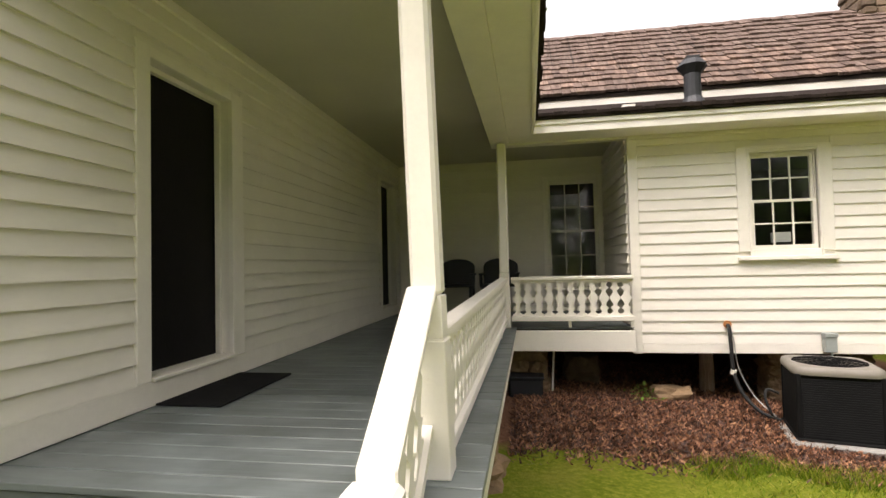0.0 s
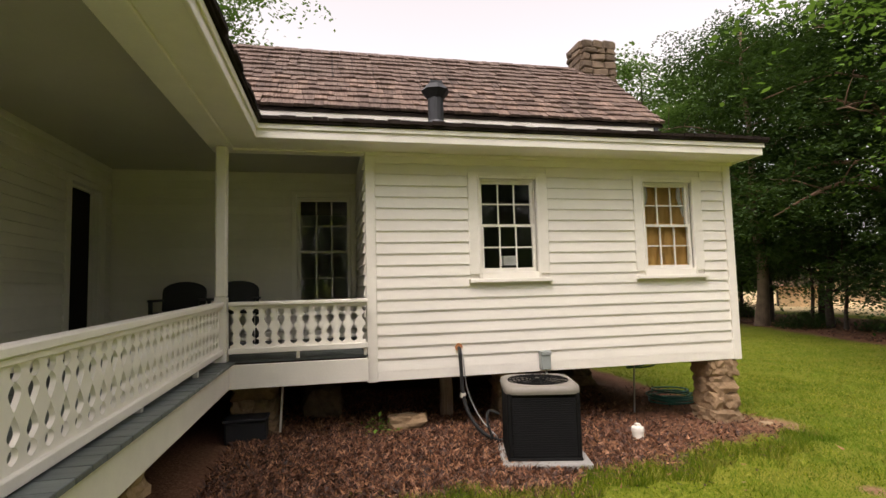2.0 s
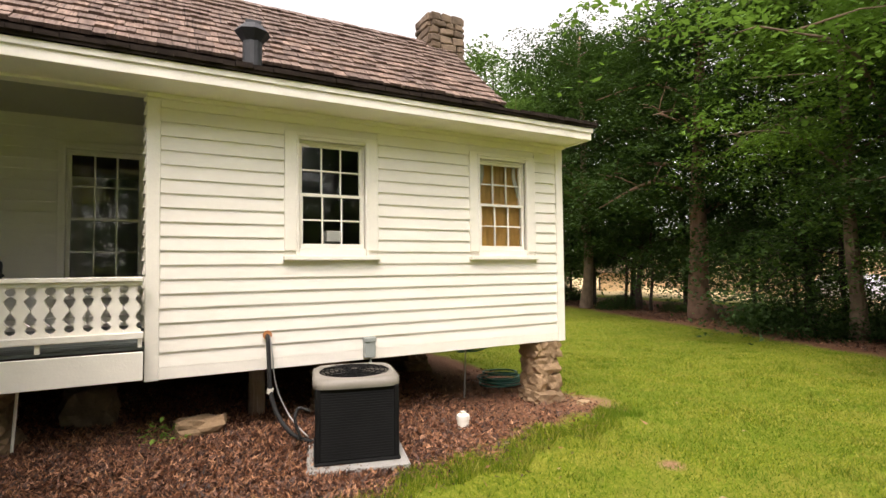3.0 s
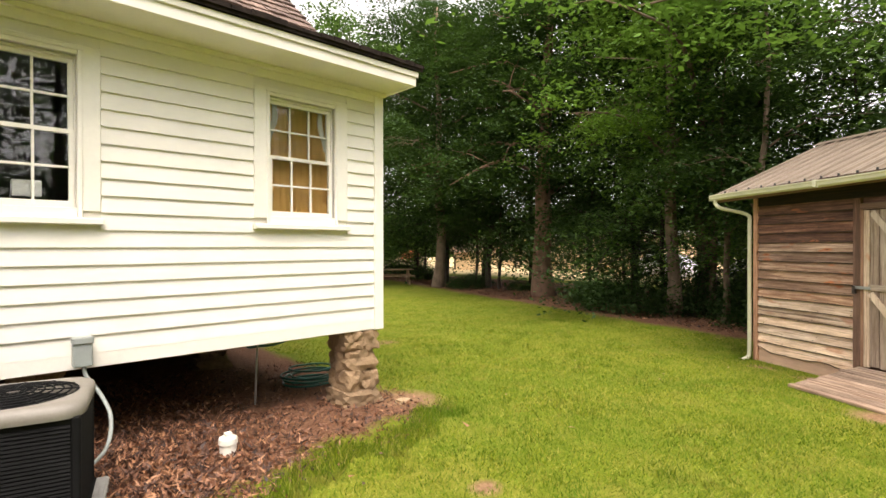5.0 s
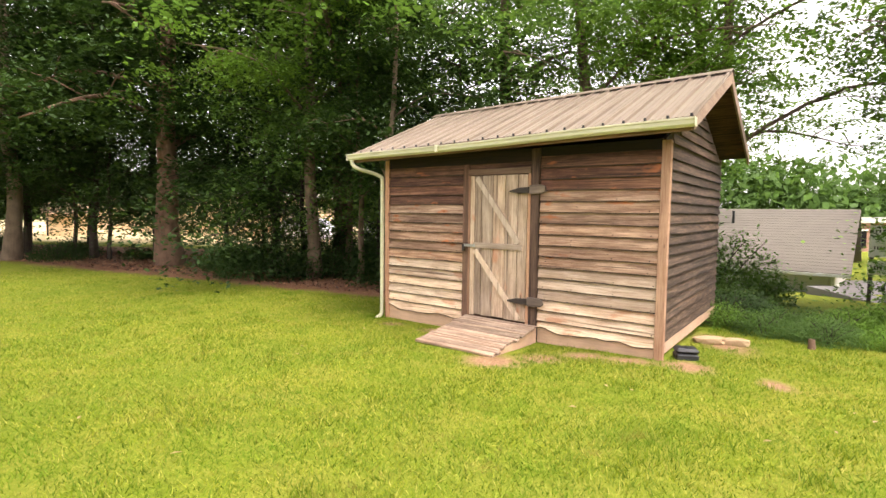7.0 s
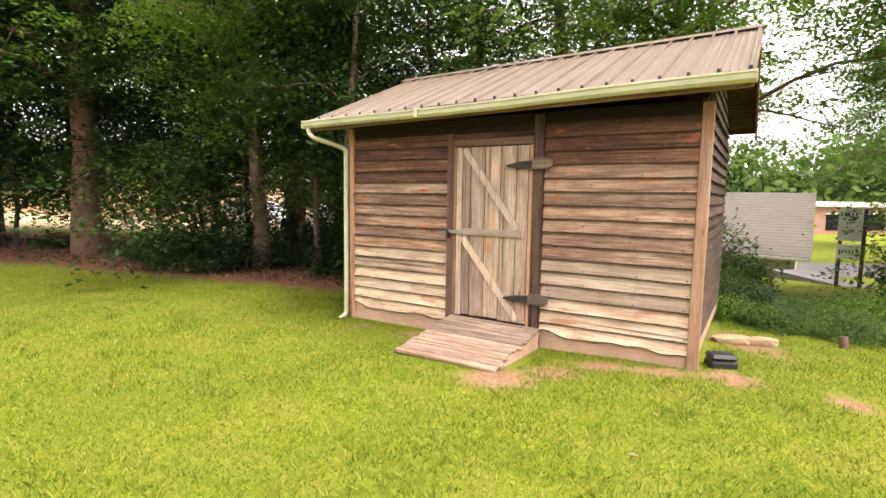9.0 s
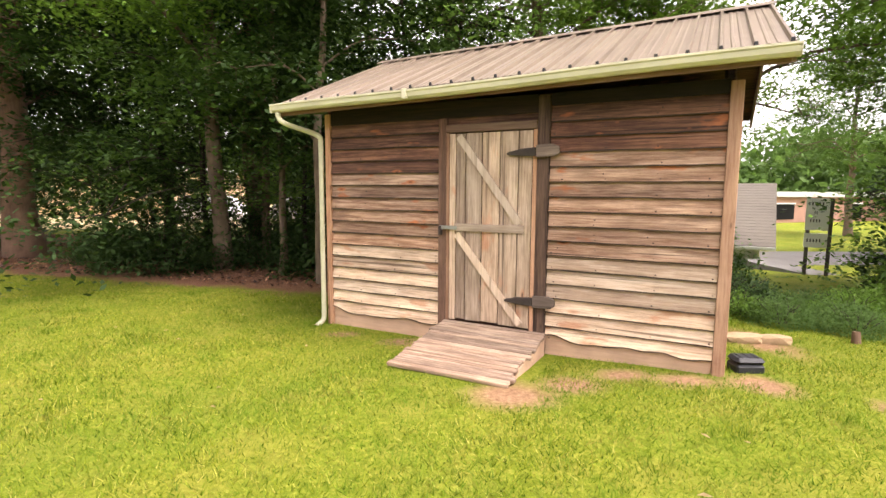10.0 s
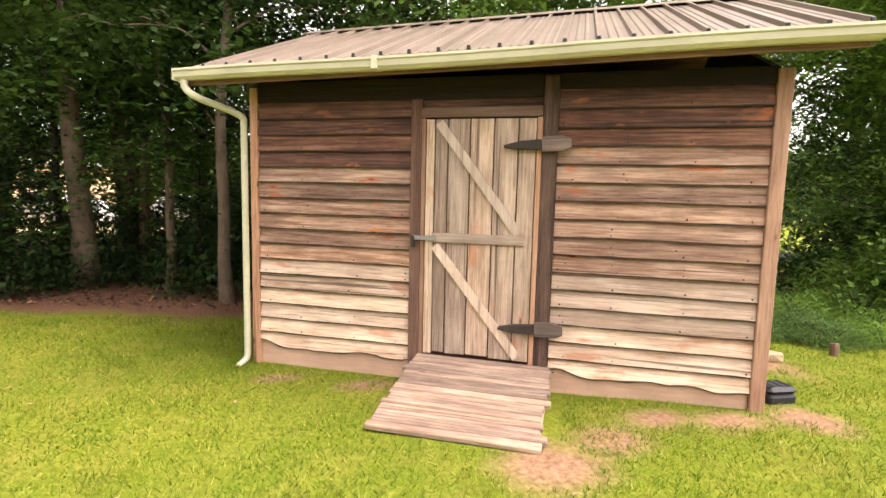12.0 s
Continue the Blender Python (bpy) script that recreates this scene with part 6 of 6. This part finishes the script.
def build_trees():
    main = grow(17, 14, 0.36, 0.25, 5.4, 46000, 0.145, 0.30, 0, 15)
    main[0].materials[0] = BARK_RED
    low = grow(101, 6.2, 0.06, 0.30, 2.9, 12000, 0.125, 0.30, 0, 12)
    big = [grow(11, 14, 0.15, 0.13, 5.4, 42000, 0.145, 0.28, 0, 15), grow(23, 12.5, 0.12, 0.10, 5.0, 40000, 0.14, 0.32, 0, 15), grow(37, 15, 0.13, 0.15, 5.2, 40000, 0.15, 0.24, 0, 15), grow(29, 13.5, 0.14, 0.12, 5.2, 17000, 0.22, 0.28, 0, 15)]
    far = [grow(41, 14, 0.3, 0.12, 5.6, 7000, 0.38, 0.25), grow(43, 13, 0.25, 0.1, 5.2, 7000, 0.38, 0.25)]
    airy = [grow(51, 14, 0.21, 0.30, 4.3, 21000, 0.125, 0.05, 0.02, 12, 70), grow(67, 13, 0.20, 0.28, 4.5, 21000, 0.12, 0.1, -0.02, 13, 70)]
    for pair in airy:
        pair[0].materials[0] = BARK_PALE
    hang = grow(91, 10, 0.18, 0.34, 5.2, 42000, 0.115, 0.22, 0.0, 14, 90)
    tree_thing(hang, LEAF_LIT, "spreading tree whose branches hang over the shrubs", 14.1, -8.9, 15, 1.15)
    tree_thing(hang, LEAF_HALF_LIT, "spreading tree with fresh green limbs over the lawn", 17.9, 7.0, 200, 1.38)
    hang[0].materials[0] = BARK_PALE
    tree_thing(hang, LEAF_LIT, "spreading tree with bright green limbs behind the shed", 18.0, -3.0, 250, 1.12)
    tree_thing(hang, LEAF_DARK, "spreading dark green tree beside the lawn", 18.4, 19.0, 70, 1.3)
    tree_thing(hang, LEAF, "spreading green tree beyond the garage", 39.0, -25.5, 130, 1.3)
    slim = grow(83, 8, 0.09, 0.35, 2.4, 7000, 0.13, 0.1, 0.06, 8)
    slim[0].materials[0] = BARK_PALE
    dark_lab, lit_lab = "tall dark leafy tree at the lawn's edge", "tall tree with a fresh green crown"
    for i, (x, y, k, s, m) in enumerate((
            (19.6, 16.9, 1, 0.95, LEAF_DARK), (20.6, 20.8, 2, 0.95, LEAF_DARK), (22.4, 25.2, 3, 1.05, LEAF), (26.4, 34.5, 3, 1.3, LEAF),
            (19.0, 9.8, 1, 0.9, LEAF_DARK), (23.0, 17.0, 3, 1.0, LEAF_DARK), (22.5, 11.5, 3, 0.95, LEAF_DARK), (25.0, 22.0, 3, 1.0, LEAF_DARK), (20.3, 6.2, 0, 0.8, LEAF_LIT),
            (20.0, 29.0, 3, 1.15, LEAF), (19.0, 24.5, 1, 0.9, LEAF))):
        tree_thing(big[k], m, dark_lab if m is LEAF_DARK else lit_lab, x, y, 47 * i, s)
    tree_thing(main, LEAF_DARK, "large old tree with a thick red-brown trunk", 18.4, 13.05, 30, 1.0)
    dense = grow(103, 6.0, 0.06, 0.10, 2.6, 15000, 0.13, 0.25, 0, 13)
    for i, (x, y, s, m) in enumerate(((13.0, -6.5, 0.8, LEAF_LIT), (13.9, -7.3, 0.85, LEAF), (16.76, -10.6, 1.2, LEAF_DARK))):
        tree_thing(dense, m, "low dense green tree beside the shrubs", x, y, 61 * i, s)
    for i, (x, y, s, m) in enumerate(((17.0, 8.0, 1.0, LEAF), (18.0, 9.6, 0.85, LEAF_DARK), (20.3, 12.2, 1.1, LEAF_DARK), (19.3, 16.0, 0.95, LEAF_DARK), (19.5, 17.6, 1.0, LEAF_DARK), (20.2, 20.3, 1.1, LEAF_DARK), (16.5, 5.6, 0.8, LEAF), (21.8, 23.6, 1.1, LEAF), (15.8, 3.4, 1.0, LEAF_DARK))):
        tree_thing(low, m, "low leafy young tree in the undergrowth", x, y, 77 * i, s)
    for i, (x, y, k, s, m) in enumerate(((16.4, 7.4, 0, 0.8, LEAF_LIT), (18.0, 0.4, 0, 0.95, LEAF_LIT), (17.6, 2.6, 0, 1.0, LEAF), (19.6, -3.1, 1, 1.05, LEAF_LIT), (13.4, -7.4, 1, 0.9, LEAF_LIT), (14.4, -8.4, 0, 0.85, LEAF), (30.0, -4.0, 1, 1.1, LEAF))):
        tree_thing(airy[k], m, "slender tree with an open airy crown behind the shed", x, y, 71 * i + 20, s)
    for i, (x, y, s) in enumerate(((14.66, 4.9, 0.95), (17.06, 6.6, 1.0), (15.9, 6.0, 0.8))):
        tree_thing(slim, LEAF_DARK, "thin young tree at the edge of the wood", x, y, 100 * i, s)
    tree_thing(big[1], LEAF, "leafy tree standing behind the house", -4.5, 19.0, 20, 1.15)
    for i, (x, y) in enumerate(((-15, -21), (-9, -22), (-4, -20), (1, -22), (6, -20), (11, -22), (16, -21), (21, -23), (26, -21), (-22, -10), (-18, -26), (-1, -28), (14, -28))):
        tree_thing(far[i % 2], LEAF, "large leafy tree on the far side of the yard", x, y - 1.0, 33 * i, 1.1)
    bushes = [bush_mesh(3, 1.3, 1.5, 5200, 0.10), bush_mesh(8, 1.1, 1.0, 4200, 0.09), bush_mesh(14, 1.6, 2.2, 7500, 0.125)]

    stems = []
    for rx, rz in ((1.3, 1.5), (1.1, 1.0), (1.6, 2.2)):
        bm = bmesh.new()
        for i in range(9):
            a = 2.4 * i
            d = rx * (0.25 + 0.06 * i)
            tube(bm, spline([(0.06 * math.cos(a), 0.06 * math.sin(a), -0.05), (0.5 * d * math.cos(a), 0.5 * d * math.sin(a), 0.42 * rz), (d * math.cos(a + 0.3), d * math.sin(a + 0.3), 0.72 * rz)], 3), [0.022, 0.02, 0.018, 0.015, 0.012, 0.009, 0.005], 5)
        me = bpy.data.meshes.new("stems")
        bm.to_mesh(me)
        bm.free()
        me.materials.append(BARK)
        stems.append(me)

    def shrub(k, m, x, y, s, label, turn):
        b = new("shrub")
        linked("leaves", bushes[k], m, b)
        linked("stems", stems[k], None, b)
        b.matrix_basis = pose(x, y, ground_z(x, y) - 0.03, 0, 0, turn) @ Matrix.Scale(s, 4)
        tagged(b, label, "shrub", "shrubs")
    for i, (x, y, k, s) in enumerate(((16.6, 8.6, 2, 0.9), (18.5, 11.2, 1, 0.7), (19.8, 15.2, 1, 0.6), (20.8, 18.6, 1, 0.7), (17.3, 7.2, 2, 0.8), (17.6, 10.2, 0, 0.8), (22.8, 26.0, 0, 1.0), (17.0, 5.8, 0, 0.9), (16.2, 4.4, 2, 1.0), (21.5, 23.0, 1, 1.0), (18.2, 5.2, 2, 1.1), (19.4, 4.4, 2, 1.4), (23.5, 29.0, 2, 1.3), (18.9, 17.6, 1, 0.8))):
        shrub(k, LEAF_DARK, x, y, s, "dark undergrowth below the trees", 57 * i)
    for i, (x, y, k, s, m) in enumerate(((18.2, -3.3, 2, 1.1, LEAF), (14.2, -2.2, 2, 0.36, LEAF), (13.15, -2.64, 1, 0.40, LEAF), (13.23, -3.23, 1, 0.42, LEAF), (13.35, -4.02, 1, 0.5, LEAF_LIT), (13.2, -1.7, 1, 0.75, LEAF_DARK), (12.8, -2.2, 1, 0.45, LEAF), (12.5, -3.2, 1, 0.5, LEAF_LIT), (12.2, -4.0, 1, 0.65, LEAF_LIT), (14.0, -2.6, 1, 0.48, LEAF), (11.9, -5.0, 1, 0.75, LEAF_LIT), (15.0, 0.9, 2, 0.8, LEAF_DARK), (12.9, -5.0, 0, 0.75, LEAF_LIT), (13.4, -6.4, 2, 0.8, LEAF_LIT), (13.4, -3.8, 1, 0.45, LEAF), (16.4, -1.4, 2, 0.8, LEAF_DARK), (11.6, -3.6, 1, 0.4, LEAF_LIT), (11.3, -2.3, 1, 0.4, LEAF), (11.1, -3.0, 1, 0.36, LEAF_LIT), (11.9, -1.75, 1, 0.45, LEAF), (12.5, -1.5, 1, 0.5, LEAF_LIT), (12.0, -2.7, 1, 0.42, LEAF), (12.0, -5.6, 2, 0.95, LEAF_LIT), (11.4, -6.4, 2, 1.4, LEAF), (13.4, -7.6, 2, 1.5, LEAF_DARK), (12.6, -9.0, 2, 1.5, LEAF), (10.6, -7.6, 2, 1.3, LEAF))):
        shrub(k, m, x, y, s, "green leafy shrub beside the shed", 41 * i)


build_trees()


# ---- beyond the yard ----
def build_far():
    g = thing("garage", "grey-shingled low building beyond the shrubs", "building", at=(24.1, -10.13, -0.85), turn=57)
    boxed("wall", PALEWALL, g, 0.55, -8.2, -2.1, 9.6, -0.6, -0.05, bevel=0)
    bm = bmesh.new()
    a = [(0.0, 0.0, 0.0), (10.0, 0.0, 0.0), (10.0, -4.4, 2.45), (0.0, -4.4, 2.45), (10.0, -8.8, 0.0), (0.0, -8.8, 0.0)]
    t = [bm.verts.new(p) for p in a]
    b = [bm.verts.new((p[0], p[1], p[2] - 0.14)) for p in a]
    for q in ((0, 1, 2, 3), (3, 2, 4, 5)):
        bm.faces.new([t[i] for i in q])
        bm.faces.new([b[i] for i in q][::-1])
    for q in ((0, 1), (1, 2), (2, 4), (4, 5), (5, 3), (3, 0)):
        bm.faces.new((t[q[0]], t[q[1]], b[q[1]], b[q[0]]))
    bmesh.ops.recalc_face_normals(bm, faces=bm.faces[:])
    cover = part("roof", bm, GREYROOF, g, "grey asphalt-shingled roof")
    # courses of shingles, each lapping the one below
    for k in range(22):
        y0, y1 = -4.4 * k / 22, -4.4 * (k + 1) / 22
        z0, z1 = 2.45 * k / 22, 2.45 * (k + 1) / 22
        vs = [(x, y, z) for x in (0.0, 10.0) for y, z in ((y0, z0 + 0.001), (y0, z0 + 0.014), (y1, z1 + 0.006), (y1, z1 + 0.001))]
        from_lists("shingle_course", vs, [(0, 4, 5, 1), (1, 5, 6, 2), (2, 6, 7, 3), (0, 1, 2, 3), (4, 7, 6, 5)], GREYROOF, cover)
    boxed("end_wall", WHITE, g, 0.50, -8.2, -2.1, 0.546, -0.6, -0.05, bevel=0)
    for k in range(14):
        boxed("siding", PALEWALL, g, 0.55, -0.6, -2.1 + 0.145 * k, 9.6, -0.585, -1.975 + 0.145 * k, bevel=0)
    bm = bmesh.new()
    for x in (0.56, 0.62):
        for y, z in ((-0.61, -0.06), (-8.2, -0.06), (-4.4, 2.1)):
            bm.verts.new((x, y, z))
    bmesh.ops.convex_hull(bm, input=bm.verts[:])
    part("gable", bm, PALEWALL, g)
    bm = bmesh.new()
    rod(bm, (0.62, -0.5, -2.1), (0.62, -0.5, -0.14), 0.06)
    part("downpipe", bm, PALEWALL, g)
    bm = bmesh.new()
    rod(bm, (4.6, -3.2, 1.6), (4.6, -3.2, 2.35), 0.06)
    part("vent_pipe", bm, VENT, g)
    boxed("gutter", PALEWALL, g, 0.0, 0.0, -0.13, 10.0, 0.1, -0.02, bevel=0)
    # sign on two posts
    s = thing("road_sign", "white two-panel sign on two dark posts by the road", "sign", at=(20.2, -8.62, ground_z(20.2, -8.62)), turn=-125)
    for x in (-0.24, 0.30):
        boxed("post", SIGNPOST, s, x - 0.05, -0.04, -0.1, x + 0.05, 0.04, 2.30 if x > 0 else 1.4)
    up = boxed("panel", SIGNWHITE, s, -0.32, -0.075, 1.36, 0.25, -0.041, 2.30)
    low = boxed("panel", SIGNWHITE, s, -0.32, -0.075, 0.84, 0.25, -0.041, 1.26)
    for p, rows in ((up, ((2.14, 0.42), (1.88, 0.10), (1.64, 0.28))), (low, ((1.05, 0.38),))):
        for z, w in rows:
            n = max(2, int(w / 0.07))
            for i in range(n):
                x = -0.06 - w / 2 + w * i / n
                boxed("lettering", SIGNPOST, p, x, -0.079, z - 0.045, x + w / n * 0.45, -0.0755, z + 0.045, bevel=0)
    setting(boxed("road", TARMAC, None, 24.5, -60, -2.4, 30, -10.5, -1.70, bevel=0), "grey asphalt road beyond the sign", "road")
    setting(boxed("drive", TARMAC, None, 18.6, -9.6, -2.2, 24.0, -8.6, -1.28, bevel=0), "grey asphalt drive", "road")
    f = thing("brick_building", "low brick shopfront building across the road", "building", at=(58, -30, -2.2), turn=18)
    boxed("wall", BRICKFAR, f, -4, -16, 0, 4, 14, 3.0, bevel=0)
    boxed("roof", PALEWALL, f, -4.4, -16.4, 3.0, 4.4, 14.4, 3.5, bevel=0)
    for y in (-12, -7, -2, 3, 8):
        w = boxed("window", ACBLACK, f, -4.05, y, 0.8, -4.0, y + 2.4, 2.3, bevel=0)
        boxed("frame", SIGNWHITE, w, -4.09, y - 0.1, 2.3, -4.0, y + 2.5, 2.42, bevel=0)
    # tan store beyond the trees
    t = thing("tan_building", "long low tan building seen beyond the trees", "building", at=(40, 24, -0.8), turn=-25)
    boxed("wall", TANWALL, t, -3, -9, -0.5, 4, 16, 2.9, bevel=0)
    boxed("roof", PALEWALL, t, -3.3, -9.3, 2.9, 4.3, 16.3, 3.15, bevel=0)
    k = thing("small_shed", "small tan hut with a low gable roof beyond the trees", "hut", at=(32.5, 30.5, -0.6), turn=-40)
    boxed("wall", TANWALL, k, -1.1, -1.1, 0, 1.1, 1.1, 1.5, bevel=0)
    boxed("door", ACBLACK, k, -1.14, -0.4, 0, -1.1, 0.4, 1.2, bevel=0)
    bm = bmesh.new()
    for x in (-1.4, 1.4):
        for y, z in ((-1.5, 1.45), (1.5, 1.45), (0, 2.2)):
            bm.verts.new((x, y, z))
    bmesh.ops.convex_hull(bm, input=bm.verts[:])
    part("roof", bm, TABLEWOOD, k)

    def car(x, y, turn, mt, label):
        c = thing("parked_car", label, "car", "parked cars", at=(x, y, -0.55), turn=turn)
        bm = bmesh.new()
        side = [(-2.1, 0.3), (-2.1, 0.75), (-1.2, 0.88), (-0.6, 1.4), (0.9, 1.42), (1.6, 0.92), (2.15, 0.85), (2.15, 0.3)]
        for yy in (-0.85, 0.85):
            for a, z in side:
                bm.verts.new((a, yy * (0.82 if z > 1.2 else 1), z))
        bmesh.ops.convex_hull(bm, input=bm.verts[:])
        soften(bm, 0.05, 2)
        part("body", bm, mt, c, smooth=False)
        for a in (-1.35, 1.35):
            for yy in (-0.8, 0.8):
                bm = bmesh.new()
                rod(bm, (a, yy - 0.1, 0.32), (a, yy + 0.1, 0.32), 0.32, sides=18)
                part("wheel", bm, RUBBER, c)
        for yy in (-0.77, 0.77):
            boxed("side_window", ACBLACK, c, -0.75, yy - 0.03, 0.98, 0.95, yy + 0.03, 1.32, bevel=0.01)
    car(30.5, 13.5, 60, CARPAINT, "white car parked beyond the trees")
    car(31.0, 8.5, 70, CARPAINT, "pale car parked beyond the trees")
    car(46.0, 54.0, 40, REDPAINT, "orange-red car parked far beyond the trees")
    # picnic table
    p = thing("picnic_table", "brown wooden picnic table with fixed benches on the lawn", "picnic table", at=(17.9, 21.6, ground_z(17.9, 21.6)), turn=-32)
    for i in range(5):
        boxed("table_board", TABLEWOOD, p, -0.95, -0.36 + 0.145 * i, 0.71, 0.95, -0.225 + 0.145 * i, 0.75)
    for s_ in (-1, 1):
        for i in range(2):
            y = s_ * 0.62 + 0.145 * (i - 1)
            boxed("bench_board", TABLEWOOD, p, -0.95, y, 0.42, 0.95, y + 0.135, 0.46)
        for x in (-0.7, 0.7):
            bm = bmesh.new()
            tube(bm, [(x, s_ * 0.66, 0.0), (x, s_ * 0.22, 0.71)], 0.045, 4)
            part("leg", bm, TABLEWOOD, p)
    for x in (-0.7, 0.7):
        boxed("cross_bar", TABLEWOOD, p, x - 0.09, -0.72, 0.32, x - 0.05, 0.72, 0.419)
    # far woods
    nr = np.random.default_rng(9)
    rows = []
    for (ax, ay, bx, by, n, h) in ((60, -60, 70, 70, 44000, 11), (70, 70, -20, 75, 18000, 11), (10, -60, 60, -60, 16000, 12)):
        t = nr.uniform(0, 1, n)
        hh = nr.uniform(0, 1, n) ** 0.7 * h * (0.7 + 0.3 * np.sin(t * 23) * np.sin(t * 61 + 1))
        rows.append(np.stack((ax + (bx - ax) * t + nr.normal(0, 2, n), ay + (by - ay) * t + nr.normal(0, 2, n), hh - 1.5), 1))
    pos = np.concatenate(rows)
    k = len(pos)
    d, sd = nr.normal(0, 0.22, (k, 3)), nr.normal(0, 0.22, (k, 3))
    co = np.stack((pos - d, pos + sd, pos + d, pos - sd), 1)
    tagged(linked("far_woods", leaf_mesh("far_woods", co), LEAF), "hazy green woods far beyond the yard", "woods", kind="stuff")


def build_small():
    st = thing("tree_stump", "small brown sawn tree stump at the shrub edge", "stump", at=(10.84, -1.86, ground_z(10.84, -1.86)))
    bm = bmesh.new()
    tube(bm, [(0, 0, -0.08), (0, 0, 0.04), (0.01, 0, 0.13)], [0.06, 0.045, 0.04], 12)
    part("trunk", bm, BARK_RED, st, smooth=False)
    w = linked("weed", bush_mesh(5, 0.10, 0.16, 140, 0.06), LEAF_LIT)
    w.matrix_basis = pose(1.22, 6.0, ground_z(1.2, 6) - 0.01)
    tagged(w, "small green weed growing in the mulch", "weed", kind="stuff")
    rng = random.Random(4)
    for i in range(46):
        x, y = rng.uniform(3.5, 12.5), rng.uniform(-1.5, 7.5)
        if bool(bare_at(np.array([x]), np.array([y]))[0]) or (x > 8.9 and y < 5.6 and x - 9.639 > -0.577 * (y - 0.367) * -1 - 0.3):
            continue
        bm = bmesh.new()
        r = rng.uniform(0.018, 0.032)
        vs = [bm.verts.new((r * a, r * b, r * c)) for a, b, c in ((-1.3, 0, 0.1), (-0.3, 0.55, 0.25), (1.2, 0.1, 0.0), (0.1, -0.5, 0.3))]
        bm.faces.new(vs)
        bmesh.ops.solidify(bm, geom=bm.faces[:], thickness=0.002)
        o = part("fallen_leaf", bm, PALEWOOD)
        o.matrix_basis = pose(x, y, ground_z(x, y) + 0.035 * noise.noise((x * 0.8, y * 0.8, 3)) + 0.03, 0, 0, rng.uniform(0, 360))
        tagged(o, "pale dry leaf fallen on the lawn", "leaf", "fallen leaves on the lawn")


build_far()
build_small()
build_grass()
